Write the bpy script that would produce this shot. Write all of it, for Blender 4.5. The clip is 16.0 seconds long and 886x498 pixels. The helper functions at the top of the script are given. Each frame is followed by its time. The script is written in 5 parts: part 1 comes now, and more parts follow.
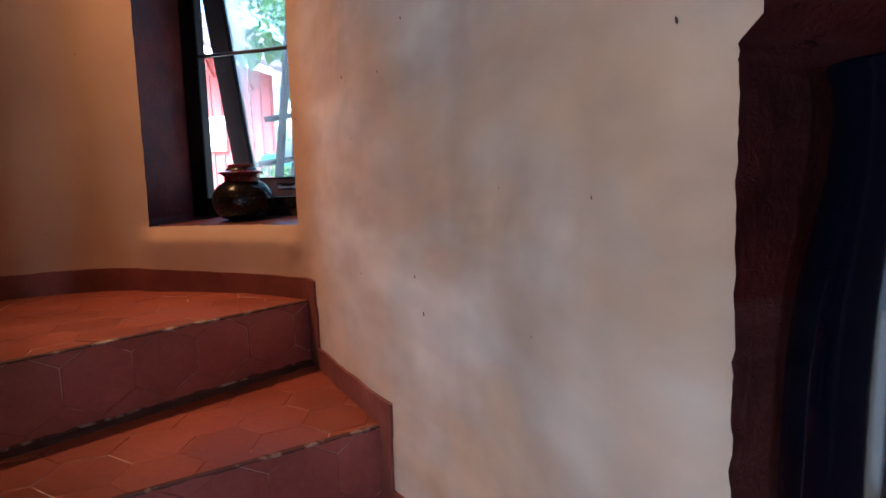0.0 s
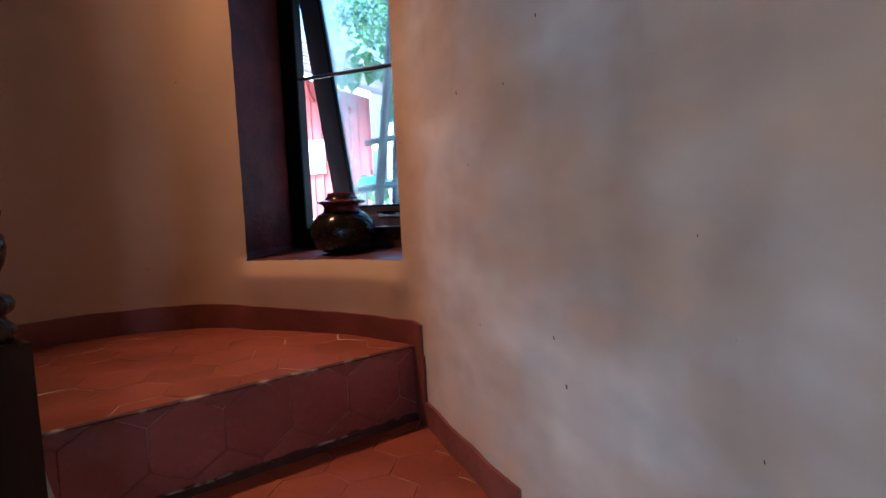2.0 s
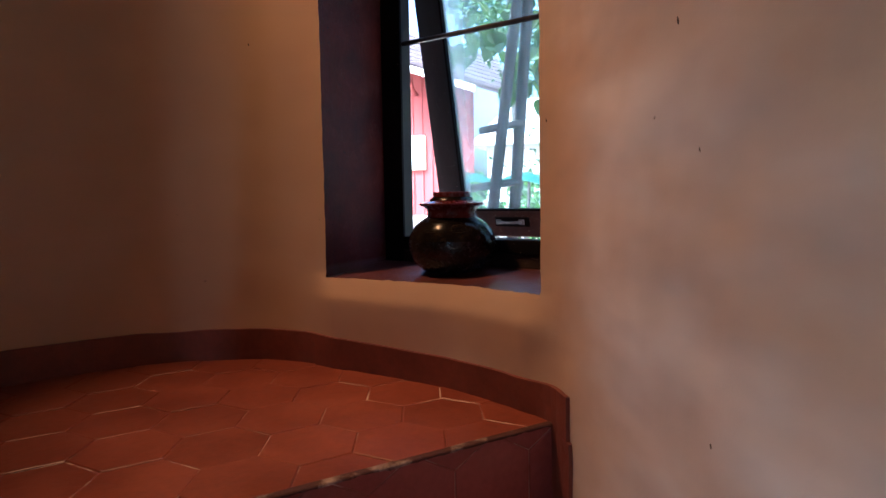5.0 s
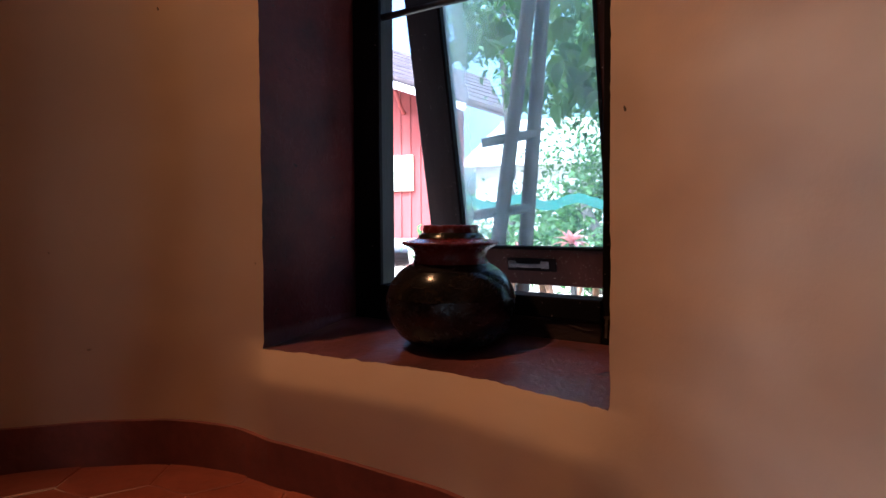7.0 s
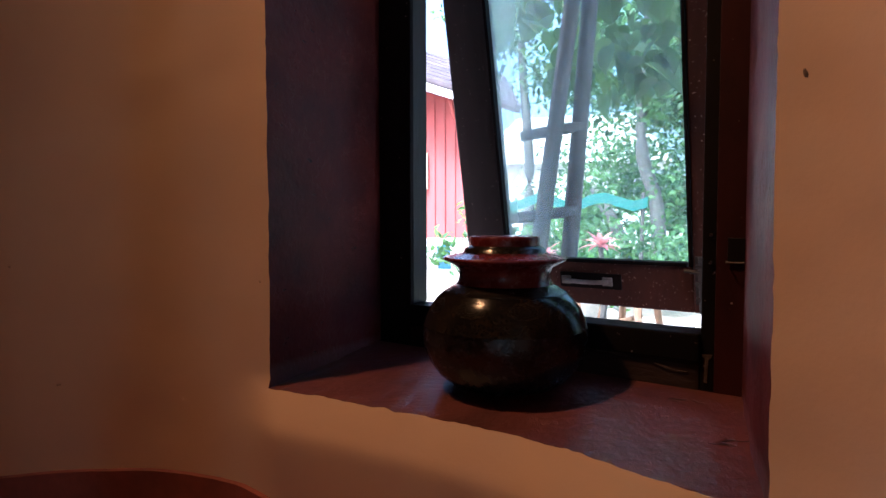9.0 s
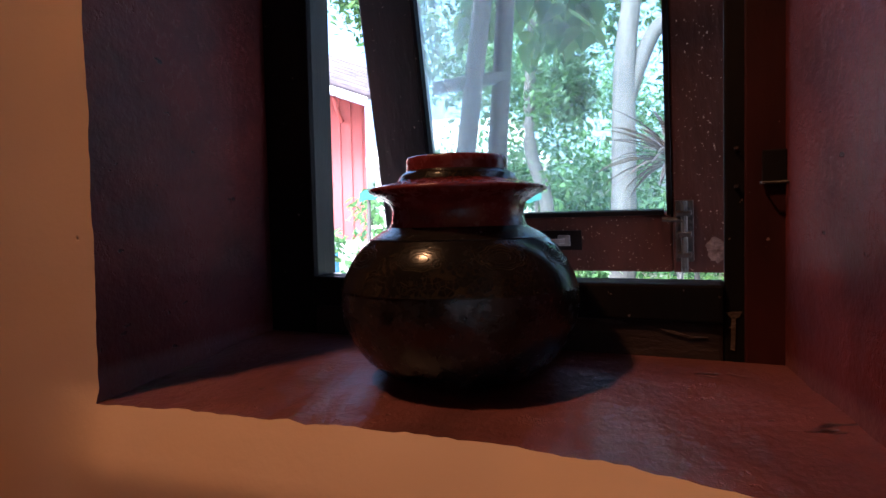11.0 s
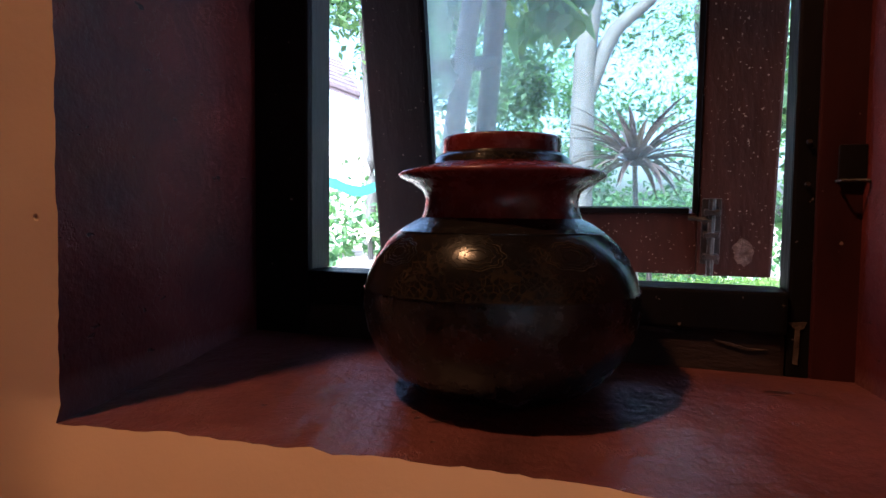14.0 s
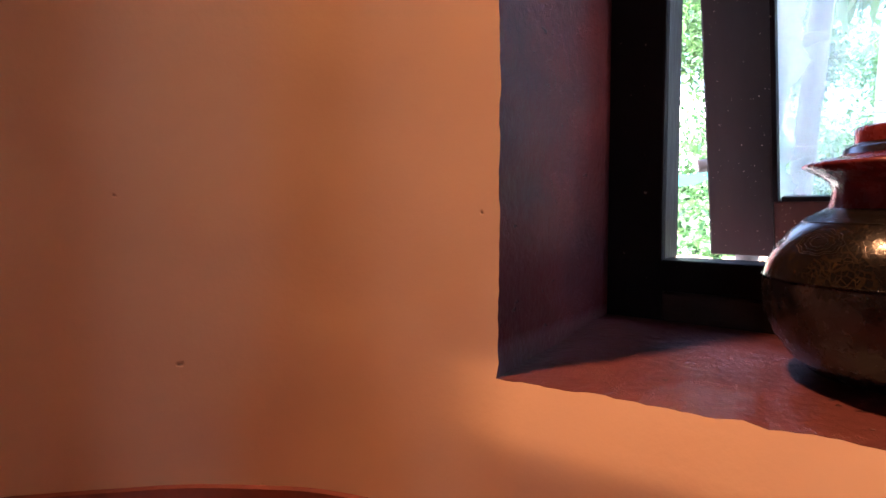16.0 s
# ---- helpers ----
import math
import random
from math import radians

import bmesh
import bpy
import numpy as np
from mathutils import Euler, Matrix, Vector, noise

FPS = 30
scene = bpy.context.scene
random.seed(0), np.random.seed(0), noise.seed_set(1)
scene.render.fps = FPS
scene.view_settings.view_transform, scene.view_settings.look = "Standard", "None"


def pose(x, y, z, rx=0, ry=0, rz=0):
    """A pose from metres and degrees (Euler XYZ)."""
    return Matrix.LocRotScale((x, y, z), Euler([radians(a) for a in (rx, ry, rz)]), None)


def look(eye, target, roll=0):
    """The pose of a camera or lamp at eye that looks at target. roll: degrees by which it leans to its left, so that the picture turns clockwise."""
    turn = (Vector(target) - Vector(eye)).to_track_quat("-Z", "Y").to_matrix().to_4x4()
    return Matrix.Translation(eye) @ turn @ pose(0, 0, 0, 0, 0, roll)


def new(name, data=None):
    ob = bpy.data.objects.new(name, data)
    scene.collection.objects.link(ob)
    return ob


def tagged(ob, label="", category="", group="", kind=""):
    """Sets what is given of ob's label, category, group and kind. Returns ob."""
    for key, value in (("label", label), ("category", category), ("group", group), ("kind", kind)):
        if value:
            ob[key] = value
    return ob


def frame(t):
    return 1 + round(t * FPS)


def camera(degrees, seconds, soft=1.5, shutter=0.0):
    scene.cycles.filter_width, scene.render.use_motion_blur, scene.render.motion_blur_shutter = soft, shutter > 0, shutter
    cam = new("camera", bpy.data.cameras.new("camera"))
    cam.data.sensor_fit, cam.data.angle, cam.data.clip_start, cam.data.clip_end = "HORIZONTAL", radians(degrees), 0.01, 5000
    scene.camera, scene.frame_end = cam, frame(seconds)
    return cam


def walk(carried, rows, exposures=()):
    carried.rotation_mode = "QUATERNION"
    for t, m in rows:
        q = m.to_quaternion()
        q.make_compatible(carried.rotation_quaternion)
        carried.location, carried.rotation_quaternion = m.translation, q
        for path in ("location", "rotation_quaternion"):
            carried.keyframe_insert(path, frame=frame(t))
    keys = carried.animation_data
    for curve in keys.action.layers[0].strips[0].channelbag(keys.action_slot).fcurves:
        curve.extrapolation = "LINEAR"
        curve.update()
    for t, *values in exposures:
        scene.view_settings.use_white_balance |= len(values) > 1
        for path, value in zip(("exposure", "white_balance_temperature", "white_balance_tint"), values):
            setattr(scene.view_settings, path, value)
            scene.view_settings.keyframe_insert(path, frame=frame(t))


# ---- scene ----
cam = camera(72.1, 16.0)
PATH = [
    (0, (0.088, 0.01, 1.425), (0.063, 1.996, 1.19), -1.7),
    (0.5, (0.085, 0.047, 1.443), (-0.054, 2.028, 1.203), -2.9),
    (1, (0.063, 0.12, 1.444), (-0.155, 2.096, 1.226), -2.7),
    (1.5, (0.036, 0.183, 1.455), (-0.239, 2.156, 1.281), -3.0),
    (2, (0.005, 0.24, 1.457), (-0.318, 2.207, 1.289), -2.7),
    (2.5, (-0.02, 0.289, 1.453), (-0.399, 2.245, 1.28), -2.6),
    (3, (-0.036, 0.364, 1.454), (-0.51, 2.3, 1.285), -2.5),
    (3.5, (-0.059, 0.472, 1.459), (-0.663, 2.369, 1.263), -2.6),
    (6, (-0.287, 0.886, 1.472), (-0.901, 2.784, 1.33), -0.4),
    (6.5, (-0.326, 1.007, 1.473), (-0.925, 2.909, 1.312), -0.7),
    (7, (-0.341, 1.151, 1.494), (-0.923, 3.062, 1.4), -0.3),
    (7.5, (-0.35, 1.213, 1.504), (-1.01, 3.095, 1.349), -0.2),
    (8, (-0.372, 1.239, 1.528), (-1.042, 3.118, 1.392), -0.4),
    (10.5, (-0.539, 1.491, 1.446), (-0.903, 3.456, 1.378), -0.7),
    (11, (-0.55, 1.535, 1.432), (-0.805, 3.517, 1.347), -1.3),
    (11.5, (-0.573, 1.555, 1.429), (-0.758, 3.544, 1.321), -0.9),
    (12, (-0.593, 1.573, 1.429), (-0.683, 3.569, 1.34), -0.5),
    (12.5, (-0.599, 1.587, 1.427), (-0.654, 3.583, 1.315), 0.1),
    (13, (-0.609, 1.593, 1.428), (-0.653, 3.59, 1.331), 0.0),
    (13.5, (-0.611, 1.6, 1.427), (-0.65, 3.596, 1.312), 0.3),
    (14, (-0.629, 1.602, 1.43), (-0.702, 3.597, 1.322), 0.6),
    (14.5, (-0.664, 1.595, 1.437), (-0.872, 3.582, 1.346), 0.4),
    (15, (-0.693, 1.581, 1.444), (-1.073, 3.542, 1.341), -0.2),
    (15.5, (-0.718, 1.552, 1.433), (-1.33, 3.452, 1.314), -0.5),
    (16, (-0.735, 1.523, 1.431), (-1.556, 3.342, 1.293), -0.2),
]
EXPOSURES = [(0, 3.4, 4800, 5), (1, 3.3, 4650, 3), (2.5, 3.1, 4300, 1), (3.5, 3.1, 4450, 1), (6, 2.75, 4900, 6), (8, 2.6, 4900, 5), (10.5, 3.0, 5000, 9), (13.5, 3.0, 5000, 8), (14.5, 3.0, 4950, 7), (15, 3.15, 5100, 9), (15.5, 3.8, 5300, 14), (16, 4.2, 5450, 18)]
walk(cam, [(t, look(eye, target, roll)) for t, eye, target, roll in PATH], EXPOSURES)

# ---- light ----
world = bpy.data.worlds.new("world")
scene.world = world
world.use_nodes = True
wn = world.node_tree
sky = wn.nodes.new("ShaderNodeTexSky")
sky.sky_type, sky.sun_disc = "NISHITA", False
sky.sun_elevation, sky.sun_rotation = radians(55), radians(205)
sky.air_density, sky.dust_density, sky.ozone_density = 1.0, 7.0, 1.0
wn.nodes["Background"].inputs["Strength"].default_value = 0.15
wn.links.new(sky.outputs[0], wn.nodes["Background"].inputs["Color"])

sun_data = bpy.data.lights.new("sun", "SUN")
sun_data.energy, sun_data.angle, sun_data.color = 2.2, radians(12), (1.0, 0.96, 0.9)
sun = new("sun", sun_data)
sun.matrix_world = look((-0.242 * 8, -0.52 * 8, 0.819 * 8), (0, 0, 0))

lamp_data = bpy.data.lights.new("stair_lamp", "SPOT")
lamp_data.energy, lamp_data.shadow_soft_size, lamp_data.color = 15.0, 0.05, (1.0, 0.43, 0.15)
lamp_data.spot_size, lamp_data.spot_blend = radians(54), 1.0
lamp = new("stair_lamp", lamp_data)
lamp.matrix_world = look((-1.36, 1.61, 3.10), (-0.50, 1.74, 1.20))

door_data = bpy.data.lights.new("doorway_daylight", "AREA")
door_data.shape, door_data.size, door_data.size_y = "RECTANGLE", 0.45, 1.2
door_data.energy, door_data.color = 1.0, (0.82, 0.91, 1.0)
door_light = new("doorway_daylight", door_data)
door_light.matrix_world = look((-1.70, -0.70, 0.90), (-0.30, 0.95, 0.72))

back_data = bpy.data.lights.new("back_window_daylight", "AREA")
back_data.shape, back_data.size, back_data.size_y = "RECTANGLE", 0.16, 0.26
back_data.energy, back_data.color = 0.38, (0.72, 0.88, 1.0)
back_light = new("back_window_daylight", back_data)
back_light.matrix_world = look((0.05, -1.95, 1.3), (-0.4, 1.5, 1.3))


# ---- materials ----
def nodes(name, rough=0.6, metal=0.0, gloss=0.5):
    m = bpy.data.materials.new(name)
    m.use_nodes = True
    b = m.node_tree.nodes["Principled BSDF"]
    b.inputs["Roughness"].default_value, b.inputs["Metallic"].default_value = rough, metal
    b.inputs["Specular IOR Level"].default_value = gloss
    return m, m.node_tree, b


def noise_node(nt, scale, detail=5.0, rough=0.6, coord=None, stretch=None, turn=None):
    n = nt.nodes.new("ShaderNodeTexNoise")
    n.inputs["Scale"].default_value, n.inputs["Detail"].default_value, n.inputs["Roughness"].default_value = scale, detail, rough
    tc = nt.nodes.new("ShaderNodeTexCoord")
    src = tc.outputs[coord or "Object"]
    if stretch:
        mp = nt.nodes.new("ShaderNodeMapping")
        mp.inputs["Scale"].default_value = stretch
        if turn:
            mp.inputs["Rotation"].default_value = turn
        nt.links.new(src, mp.inputs[0])
        src = mp.outputs[0]
    nt.links.new(src, n.inputs["Vector"])
    return n


def ramp(nt, src, stops):
    r = nt.nodes.new("ShaderNodeValToRGB")
    e = r.color_ramp.elements
    while len(e) < len(stops):
        e.new(0.5)
    for i, (p, c) in enumerate(stops):
        e[i].position, e[i].color = p, (*c, 1) if len(c) == 3 else c
    nt.links.new(src, r.inputs[0])
    return r


def mix(nt, fac, a, b, mode="MIX"):
    m = nt.nodes.new("ShaderNodeMix")
    m.data_type, m.blend_type = "RGBA", mode
    for sock, v in ((m.inputs[0], fac), (m.inputs[6], a), (m.inputs[7], b)):
        if hasattr(v, "is_output"):
            nt.links.new(v, sock)
        elif isinstance(v, (int, float)):
            sock.default_value = v
        else:
            sock.default_value = (*v, 1)
    return m.outputs[2]


def bump(nt, b, src, strength, dist=0.01, prev=None):
    n = nt.nodes.new("ShaderNodeBump")
    n.inputs["Strength"].default_value, n.inputs["Distance"].default_value = strength, dist
    nt.links.new(src, n.inputs["Height"])
    if prev:
        nt.links.new(prev.outputs[0], n.inputs["Normal"])
    nt.links.new(n.outputs[0], b.inputs["Normal"])
    return n


def painted(name, dark, light, scale=3.0, rough=0.6, grain=0.25, fine=60.0, stretch=None, spread=(0.3, 0.7), dist=0.004, speck=None, gloss=0.5, flake=0):
    """A surface with large mottling, fine grain in colour and relief, and light specks where given."""
    m, nt, b = nodes(name, rough, 0.0, gloss)
    big = noise_node(nt, scale, 6, 0.6, stretch=stretch)
    small = noise_node(nt, fine, 4, 0.65, stretch=stretch)
    col = ramp(nt, big.outputs[0], [(spread[0], dark), (spread[1], light)]).outputs[0]
    g = ramp(nt, small.outputs[0], [(0.3, (0.72,) * 3), (0.7, (1.15,) * 3)]).outputs[0]
    col = mix(nt, 0.6, col, g, "MULTIPLY")
    if speck:
        sp = noise_node(nt, speck[0], 2, 0.5)
        k = ramp(nt, sp.outputs[0], [(speck[1], (0, 0, 0)), (speck[1] + 0.03, (1, 1, 1))]).outputs[0]
        col = mix(nt, k, col, speck[2])
    nt.links.new(col, b.inputs["Base Color"])
    r = ramp(nt, small.outputs[0], [(0.2, (max(rough - 0.14, 0.02),) * 3), (0.8, (min(rough + 0.14, 1),) * 3)])
    nt.links.new(r.outputs[0], b.inputs["Roughness"])
    first = bump(nt, b, big.outputs[0], grain, dist * 3)
    last = bump(nt, b, small.outputs[0], grain, dist, first)
    if flake:
        edge = ramp(nt, noise_node(nt, flake, 6, 0.7).outputs[0], [(0.57, (1, 1, 1)), (0.60, (0, 0, 0))])
        bump(nt, b, edge.outputs[0], 0.45, 0.003, last)
    return m


def plaster(name):
    """Hand-smoothed lime plaster: broad grey and ochre smears, trowel relief, pinholes."""
    m, nt, b = nodes(name, 0.72)
    broad = noise_node(nt, 2.6, 3, 0.5, stretch=(1, 0.8, 1.5), turn=(0.6, 0, 0))
    smear = noise_node(nt, 5.5, 3, 0.5, stretch=(1, 0.6, 1.7), turn=(0.7, 0, 0))
    grain = noise_node(nt, 160, 3, 0.6)
    col = ramp(nt, broad.outputs[0], [(0.30, (0.44, 0.31, 0.22)), (0.44, (0.56, 0.40, 0.27)), (0.53, (0.55, 0.43, 0.33)), (0.66, (0.64, 0.56, 0.48))]).outputs[0]
    col = mix(nt, 0.7, col, ramp(nt, smear.outputs[0], [(0.3, (0.80, 0.78, 0.78)), (0.7, (1.12, 1.10, 1.06))]).outputs[0], "MULTIPLY")
    tc = nt.nodes.new("ShaderNodeTexCoord")
    sep = nt.nodes.new("ShaderNodeSeparateXYZ")
    nt.links.new(tc.outputs["Object"], sep.inputs[0])
    side = nt.nodes.new("ShaderNodeMapRange")
    side.inputs["From Min"].default_value, side.inputs["From Max"].default_value = -0.55, -0.05
    side.inputs["To Min"].default_value, side.inputs["To Max"].default_value = 0.06, 0.9
    nt.links.new(sep.outputs[0], side.inputs["Value"])
    streak = noise_node(nt, 1.0, 1.5, 0.5, stretch=(7, 7, 1.6))
    col = mix(nt, side.outputs[0], col, mix(nt, 1.0, col, ramp(nt, streak.outputs[0], [(0.32, (0.92, 0.91, 0.90)), (0.5, (1.0, 1.0, 1.0)), (0.68, (1.05, 1.055, 1.05))]).outputs[0], "MULTIPLY"))
    # Towards -x: calmer mottling, with the lamp's warm cast put into the colour
    warm_calm = nt.nodes.new("ShaderNodeMapRange")
    warm_calm.inputs["From Min"].default_value, warm_calm.inputs["From Max"].default_value = -0.7, -0.3
    warm_calm.inputs["To Min"].default_value, warm_calm.inputs["To Max"].default_value = 0.85, 0.0
    nt.links.new(sep.outputs[0], warm_calm.inputs["Value"])
    col = mix(nt, warm_calm.outputs[0], col, (0.54, 0.355, 0.215))
    holes = noise_node(nt, 48, 1, 0.4)
    col = mix(nt, ramp(nt, holes.outputs[0], [(0.835, (0, 0, 0)), (0.85, (1, 1, 1))]).outputs[0], col, (0.10, 0.07, 0.05))
    nt.links.new(col, b.inputs["Base Color"])
    lumps = noise_node(nt, 8, 1.8, 0.42, stretch=(1, 1, 0.75))
    drag = noise_node(nt, 5.0, 2, 0.45, stretch=(1, 0.5, 1.7), turn=(0.7, 0, 0))
    zeroth = bump(nt, b, mix(nt, 1.0, lumps.outputs[0], side.outputs[0], "MULTIPLY"), 0.72, 0.036)
    first = bump(nt, b, mix(nt, 1.0, drag.outputs[0], side.outputs[0], "MULTIPLY"), 0.5, 0.040, zeroth)
    second = bump(nt, b, grain.outputs[0], 0.12, 0.002, first)
    inv = ramp(nt, holes.outputs[0], [(0.82, (1, 1, 1)), (0.85, (0, 0, 0))])
    bump(nt, b, inv.outputs[0], 0.6, 0.004, second)
    return m


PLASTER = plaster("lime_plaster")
PLASTER_OUT = painted("outer_plaster", (0.35, 0.10, 0.08), (0.42, 0.14, 0.10), 2.0, 0.8)


def oxide(name):
    """Old red oxide paint: blotched, with flakes, drag cracks along the sill and pinholes."""
    m, nt, b = nodes(name, 0.48, 0.0, 0.36)
    big = noise_node(nt, 7, 6, 0.6)
    dusty = noise_node(nt, 2.6, 4, 0.55)
    fine = noise_node(nt, 80, 4, 0.65)
    cracks = noise_node(nt, 34, 3, 0.6, stretch=(0.35, 1.0, 2.2))
    pins = noise_node(nt, 75, 1, 0.4)
    col = ramp(nt, big.outputs[0], [(0.3, (0.036, 0.009, 0.010)), (0.7, (0.140, 0.024, 0.019))]).outputs[0]
    col = mix(nt, ramp(nt, dusty.outputs[0], [(0.50, (0, 0, 0)), (0.75, (0.4, 0.4, 0.4))]).outputs[0], col, (0.10, 0.042, 0.042))
    tc = nt.nodes.new("ShaderNodeTexCoord")
    sep = nt.nodes.new("ShaderNodeSeparateXYZ")
    nt.links.new(tc.outputs["Object"], sep.inputs[0])
    # Height mask of the sill, for its gloss and its paler colour
    worn = nt.nodes.new("ShaderNodeMapRange")
    for key, v in (("From Min", 1.312), ("From Max", 1.322), ("To Min", 1.0), ("To Max", 0.0)):
        worn.inputs[key].default_value = v
    nt.links.new(sep.outputs[2], worn.inputs["Value"])
    # Pale pink on the sill: dust, and the window's sheen painted in with it
    dust_sheen = ramp(nt, big.outputs[0], [(0.35, (0.10, 0.10, 0.10)), (0.7, (0.42, 0.42, 0.42))]).outputs[0]
    col = mix(nt, mix(nt, 1.0, dust_sheen, worn.outputs[0], "MULTIPLY"), col, (0.17, 0.075, 0.070))
    shine = ramp(nt, worn.outputs[0], [(0.0, (0.20,) * 3), (1.0, (0.70,) * 3)]).outputs[0]
    nt.links.new(shine, b.inputs["Specular IOR Level"])
    smooth = ramp(nt, worn.outputs[0], [(0.0, (0.50,) * 3), (1.0, (0.40,) * 3)]).outputs[0]
    nt.links.new(smooth, b.inputs["Roughness"])
    col = mix(nt, 0.5, col, ramp(nt, fine.outputs[0], [(0.3, (0.7,) * 3), (0.7, (1.15,) * 3)]).outputs[0], "MULTIPLY")
    lines = ramp(nt, cracks.outputs[0], [(0.685, (0, 0, 0)), (0.71, (1, 1, 1))])
    dots = ramp(nt, pins.outputs[0], [(0.80, (0, 0, 0)), (0.82, (1, 1, 1))])
    marks = mix(nt, 1.0, lines.outputs[0], dots.outputs[0], "LIGHTEN")
    nt.links.new(mix(nt, marks, col, (0.022, 0.008, 0.008)), b.inputs["Base Color"])
    inv = ramp(nt, marks, [(0.0, (1, 1, 1)), (1.0, (0, 0, 0))])
    flakes = ramp(nt, noise_node(nt, 14, 6, 0.7).outputs[0], [(0.57, (1, 1, 1)), (0.60, (0, 0, 0))])
    first = bump(nt, b, big.outputs[0], 0.45, 0.014)
    second = bump(nt, b, fine.outputs[0], 0.42, 0.004, first)
    third = bump(nt, b, flakes.outputs[0], 0.38, 0.003, second)
    bump(nt, b, inv.outputs[0], 0.6, 0.003, third)
    return m


OXIDE = oxide("red_oxide_paint")
SKIRT = painted("red_cement_skirting", (0.13, 0.035, 0.025), (0.24, 0.065, 0.04), 6.0, 0.5, 0.3, 60)
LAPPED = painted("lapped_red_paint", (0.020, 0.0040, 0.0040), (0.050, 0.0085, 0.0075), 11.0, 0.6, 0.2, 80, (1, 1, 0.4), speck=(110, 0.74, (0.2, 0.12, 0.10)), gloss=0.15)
GROUT = painted("pale_grout", (0.27, 0.080, 0.058), (0.62, 0.47, 0.39), 9.0, 0.85, 0.5, 90, spread=(0.50, 0.60))
BLACKWOOD = painted("black_painted_wood", (0.004, 0.0035, 0.004), (0.013, 0.010, 0.010), 9.0, 0.5, 0.2, 60, (1, 1, 0.3), speck=(120, 0.735, (0.16, 0.12, 0.10)), gloss=0.08)
# The black frame's left inner face, its daylight grey put into the colour
LIT_JAMB = painted("daylit_grey_wood", (0.018, 0.017, 0.016), (0.042, 0.040, 0.036), 12.0, 0.5, 0.3, 90, (1, 1, 0.2))
DARKBROWN = painted("weathered_dark_brown_wood", (0.010, 0.005, 0.004), (0.04, 0.021, 0.016), 14.0, 0.7, 0.5, 70, (0.25, 1, 1), speck=(45, 0.72, (0.16, 0.11, 0.08)), gloss=0.25)
# Left stile's copy of the sash wood, darkened because it stands in shade
SHADED_STILE = painted("shaded_worn_wood", (0.015, 0.013, 0.015), (0.034, 0.029, 0.032), 10.0, 0.45, 0.3, 90, (1, 1, 0.2), speck=(300, 0.725, (0.40, 0.36, 0.33)))
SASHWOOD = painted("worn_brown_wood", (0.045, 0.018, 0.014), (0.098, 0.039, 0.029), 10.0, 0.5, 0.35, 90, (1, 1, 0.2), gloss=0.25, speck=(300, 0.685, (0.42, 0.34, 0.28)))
NEWELWOOD = painted("dark_varnished_wood", (0.020, 0.010, 0.006), (0.06, 0.028, 0.013), 8.0, 0.22, 0.2, 60, (1, 1, 0.15), gloss=0.25)
POSTWOOD = painted("brown_varnished_wood", (0.014, 0.006, 0.003), (0.040, 0.017, 0.008), 8.0, 0.4, 0.2, 60, (1, 1, 0.12), gloss=0.12)
IRON = painted("rusty_iron", (0.018, 0.015, 0.014), (0.09, 0.075, 0.065), 30.0, 0.45, 0.4, 150)
REDLAC = painted("red_lacquer", (0.070, 0.010, 0.010), (0.135, 0.019, 0.017), 14.0, 0.26, 0.15, 90, gloss=0.3)
BLACKLAC = painted("black_lacquer", (0.004, 0.0035, 0.0035), (0.009, 0.0075, 0.007), 18.0, 0.2, 0.25, 120, gloss=0.42)
STEEL = painted("dull_steel", (0.10, 0.095, 0.09), (0.26, 0.25, 0.24), 40.0, 0.4, 0.3, 150)
CEIL = painted("ceiling_plaster", (0.40, 0.30, 0.2), (0.5, 0.38, 0.26), 2.0, 0.8)
CONCRETE = painted("red_cement_floor", (0.14, 0.04, 0.025), (0.22, 0.07, 0.04), 3.0, 0.5)


FOOTLINE = painted("dark_red_brown", (0.030, 0.010, 0.008), (0.075, 0.024, 0.018), 20.0, 0.7, 0.5, 120)
NOSING = painted("chipped_cement_edge", (0.085, 0.03, 0.026), (0.44, 0.34, 0.29), 16.0, 0.8, 0.6, 120, spread=(0.52, 0.64))


def tile_material(name, dark, light, rough):
    m, nt, b = nodes(name, rough)
    info = nt.nodes.new("ShaderNodeObjectInfo")
    big = noise_node(nt, 5.0, 6, 0.65)
    small = noise_node(nt, 70.0, 4, 0.6)
    col = ramp(nt, big.outputs[0], [(0.3, dark), (0.72, light)]).outputs[0]
    tone = ramp(nt, info.outputs["Random"], [(0.0, (0.88, 0.86, 0.86)), (1.0, (1.07, 1.07, 1.07))]).outputs[0]
    col = mix(nt, 1.0, col, tone, "MULTIPLY")
    col = mix(nt, 0.5, col, ramp(nt, small.outputs[0], [(0.3, (0.7,) * 3), (0.7, (1.12,) * 3)]).outputs[0], "MULTIPLY")
    nt.links.new(col, b.inputs["Base Color"])
    nt.links.new(ramp(nt, big.outputs[0], [(0.25, (rough - 0.12,) * 3), (0.75, (rough + 0.18,) * 3)]).outputs[0], b.inputs["Roughness"])
    first = bump(nt, b, big.outputs[0], 0.25, 0.01)
    bump(nt, b, small.outputs[0], 0.15, 0.003, first)
    return m


TREAD_TILE = tile_material("terracotta_tread_tile", (0.20, 0.045, 0.022), (0.33, 0.080, 0.034), 0.40)
RISER_TILE = tile_material("wine_riser_tile", (0.25, 0.062, 0.056), (0.38, 0.112, 0.098), 0.38)


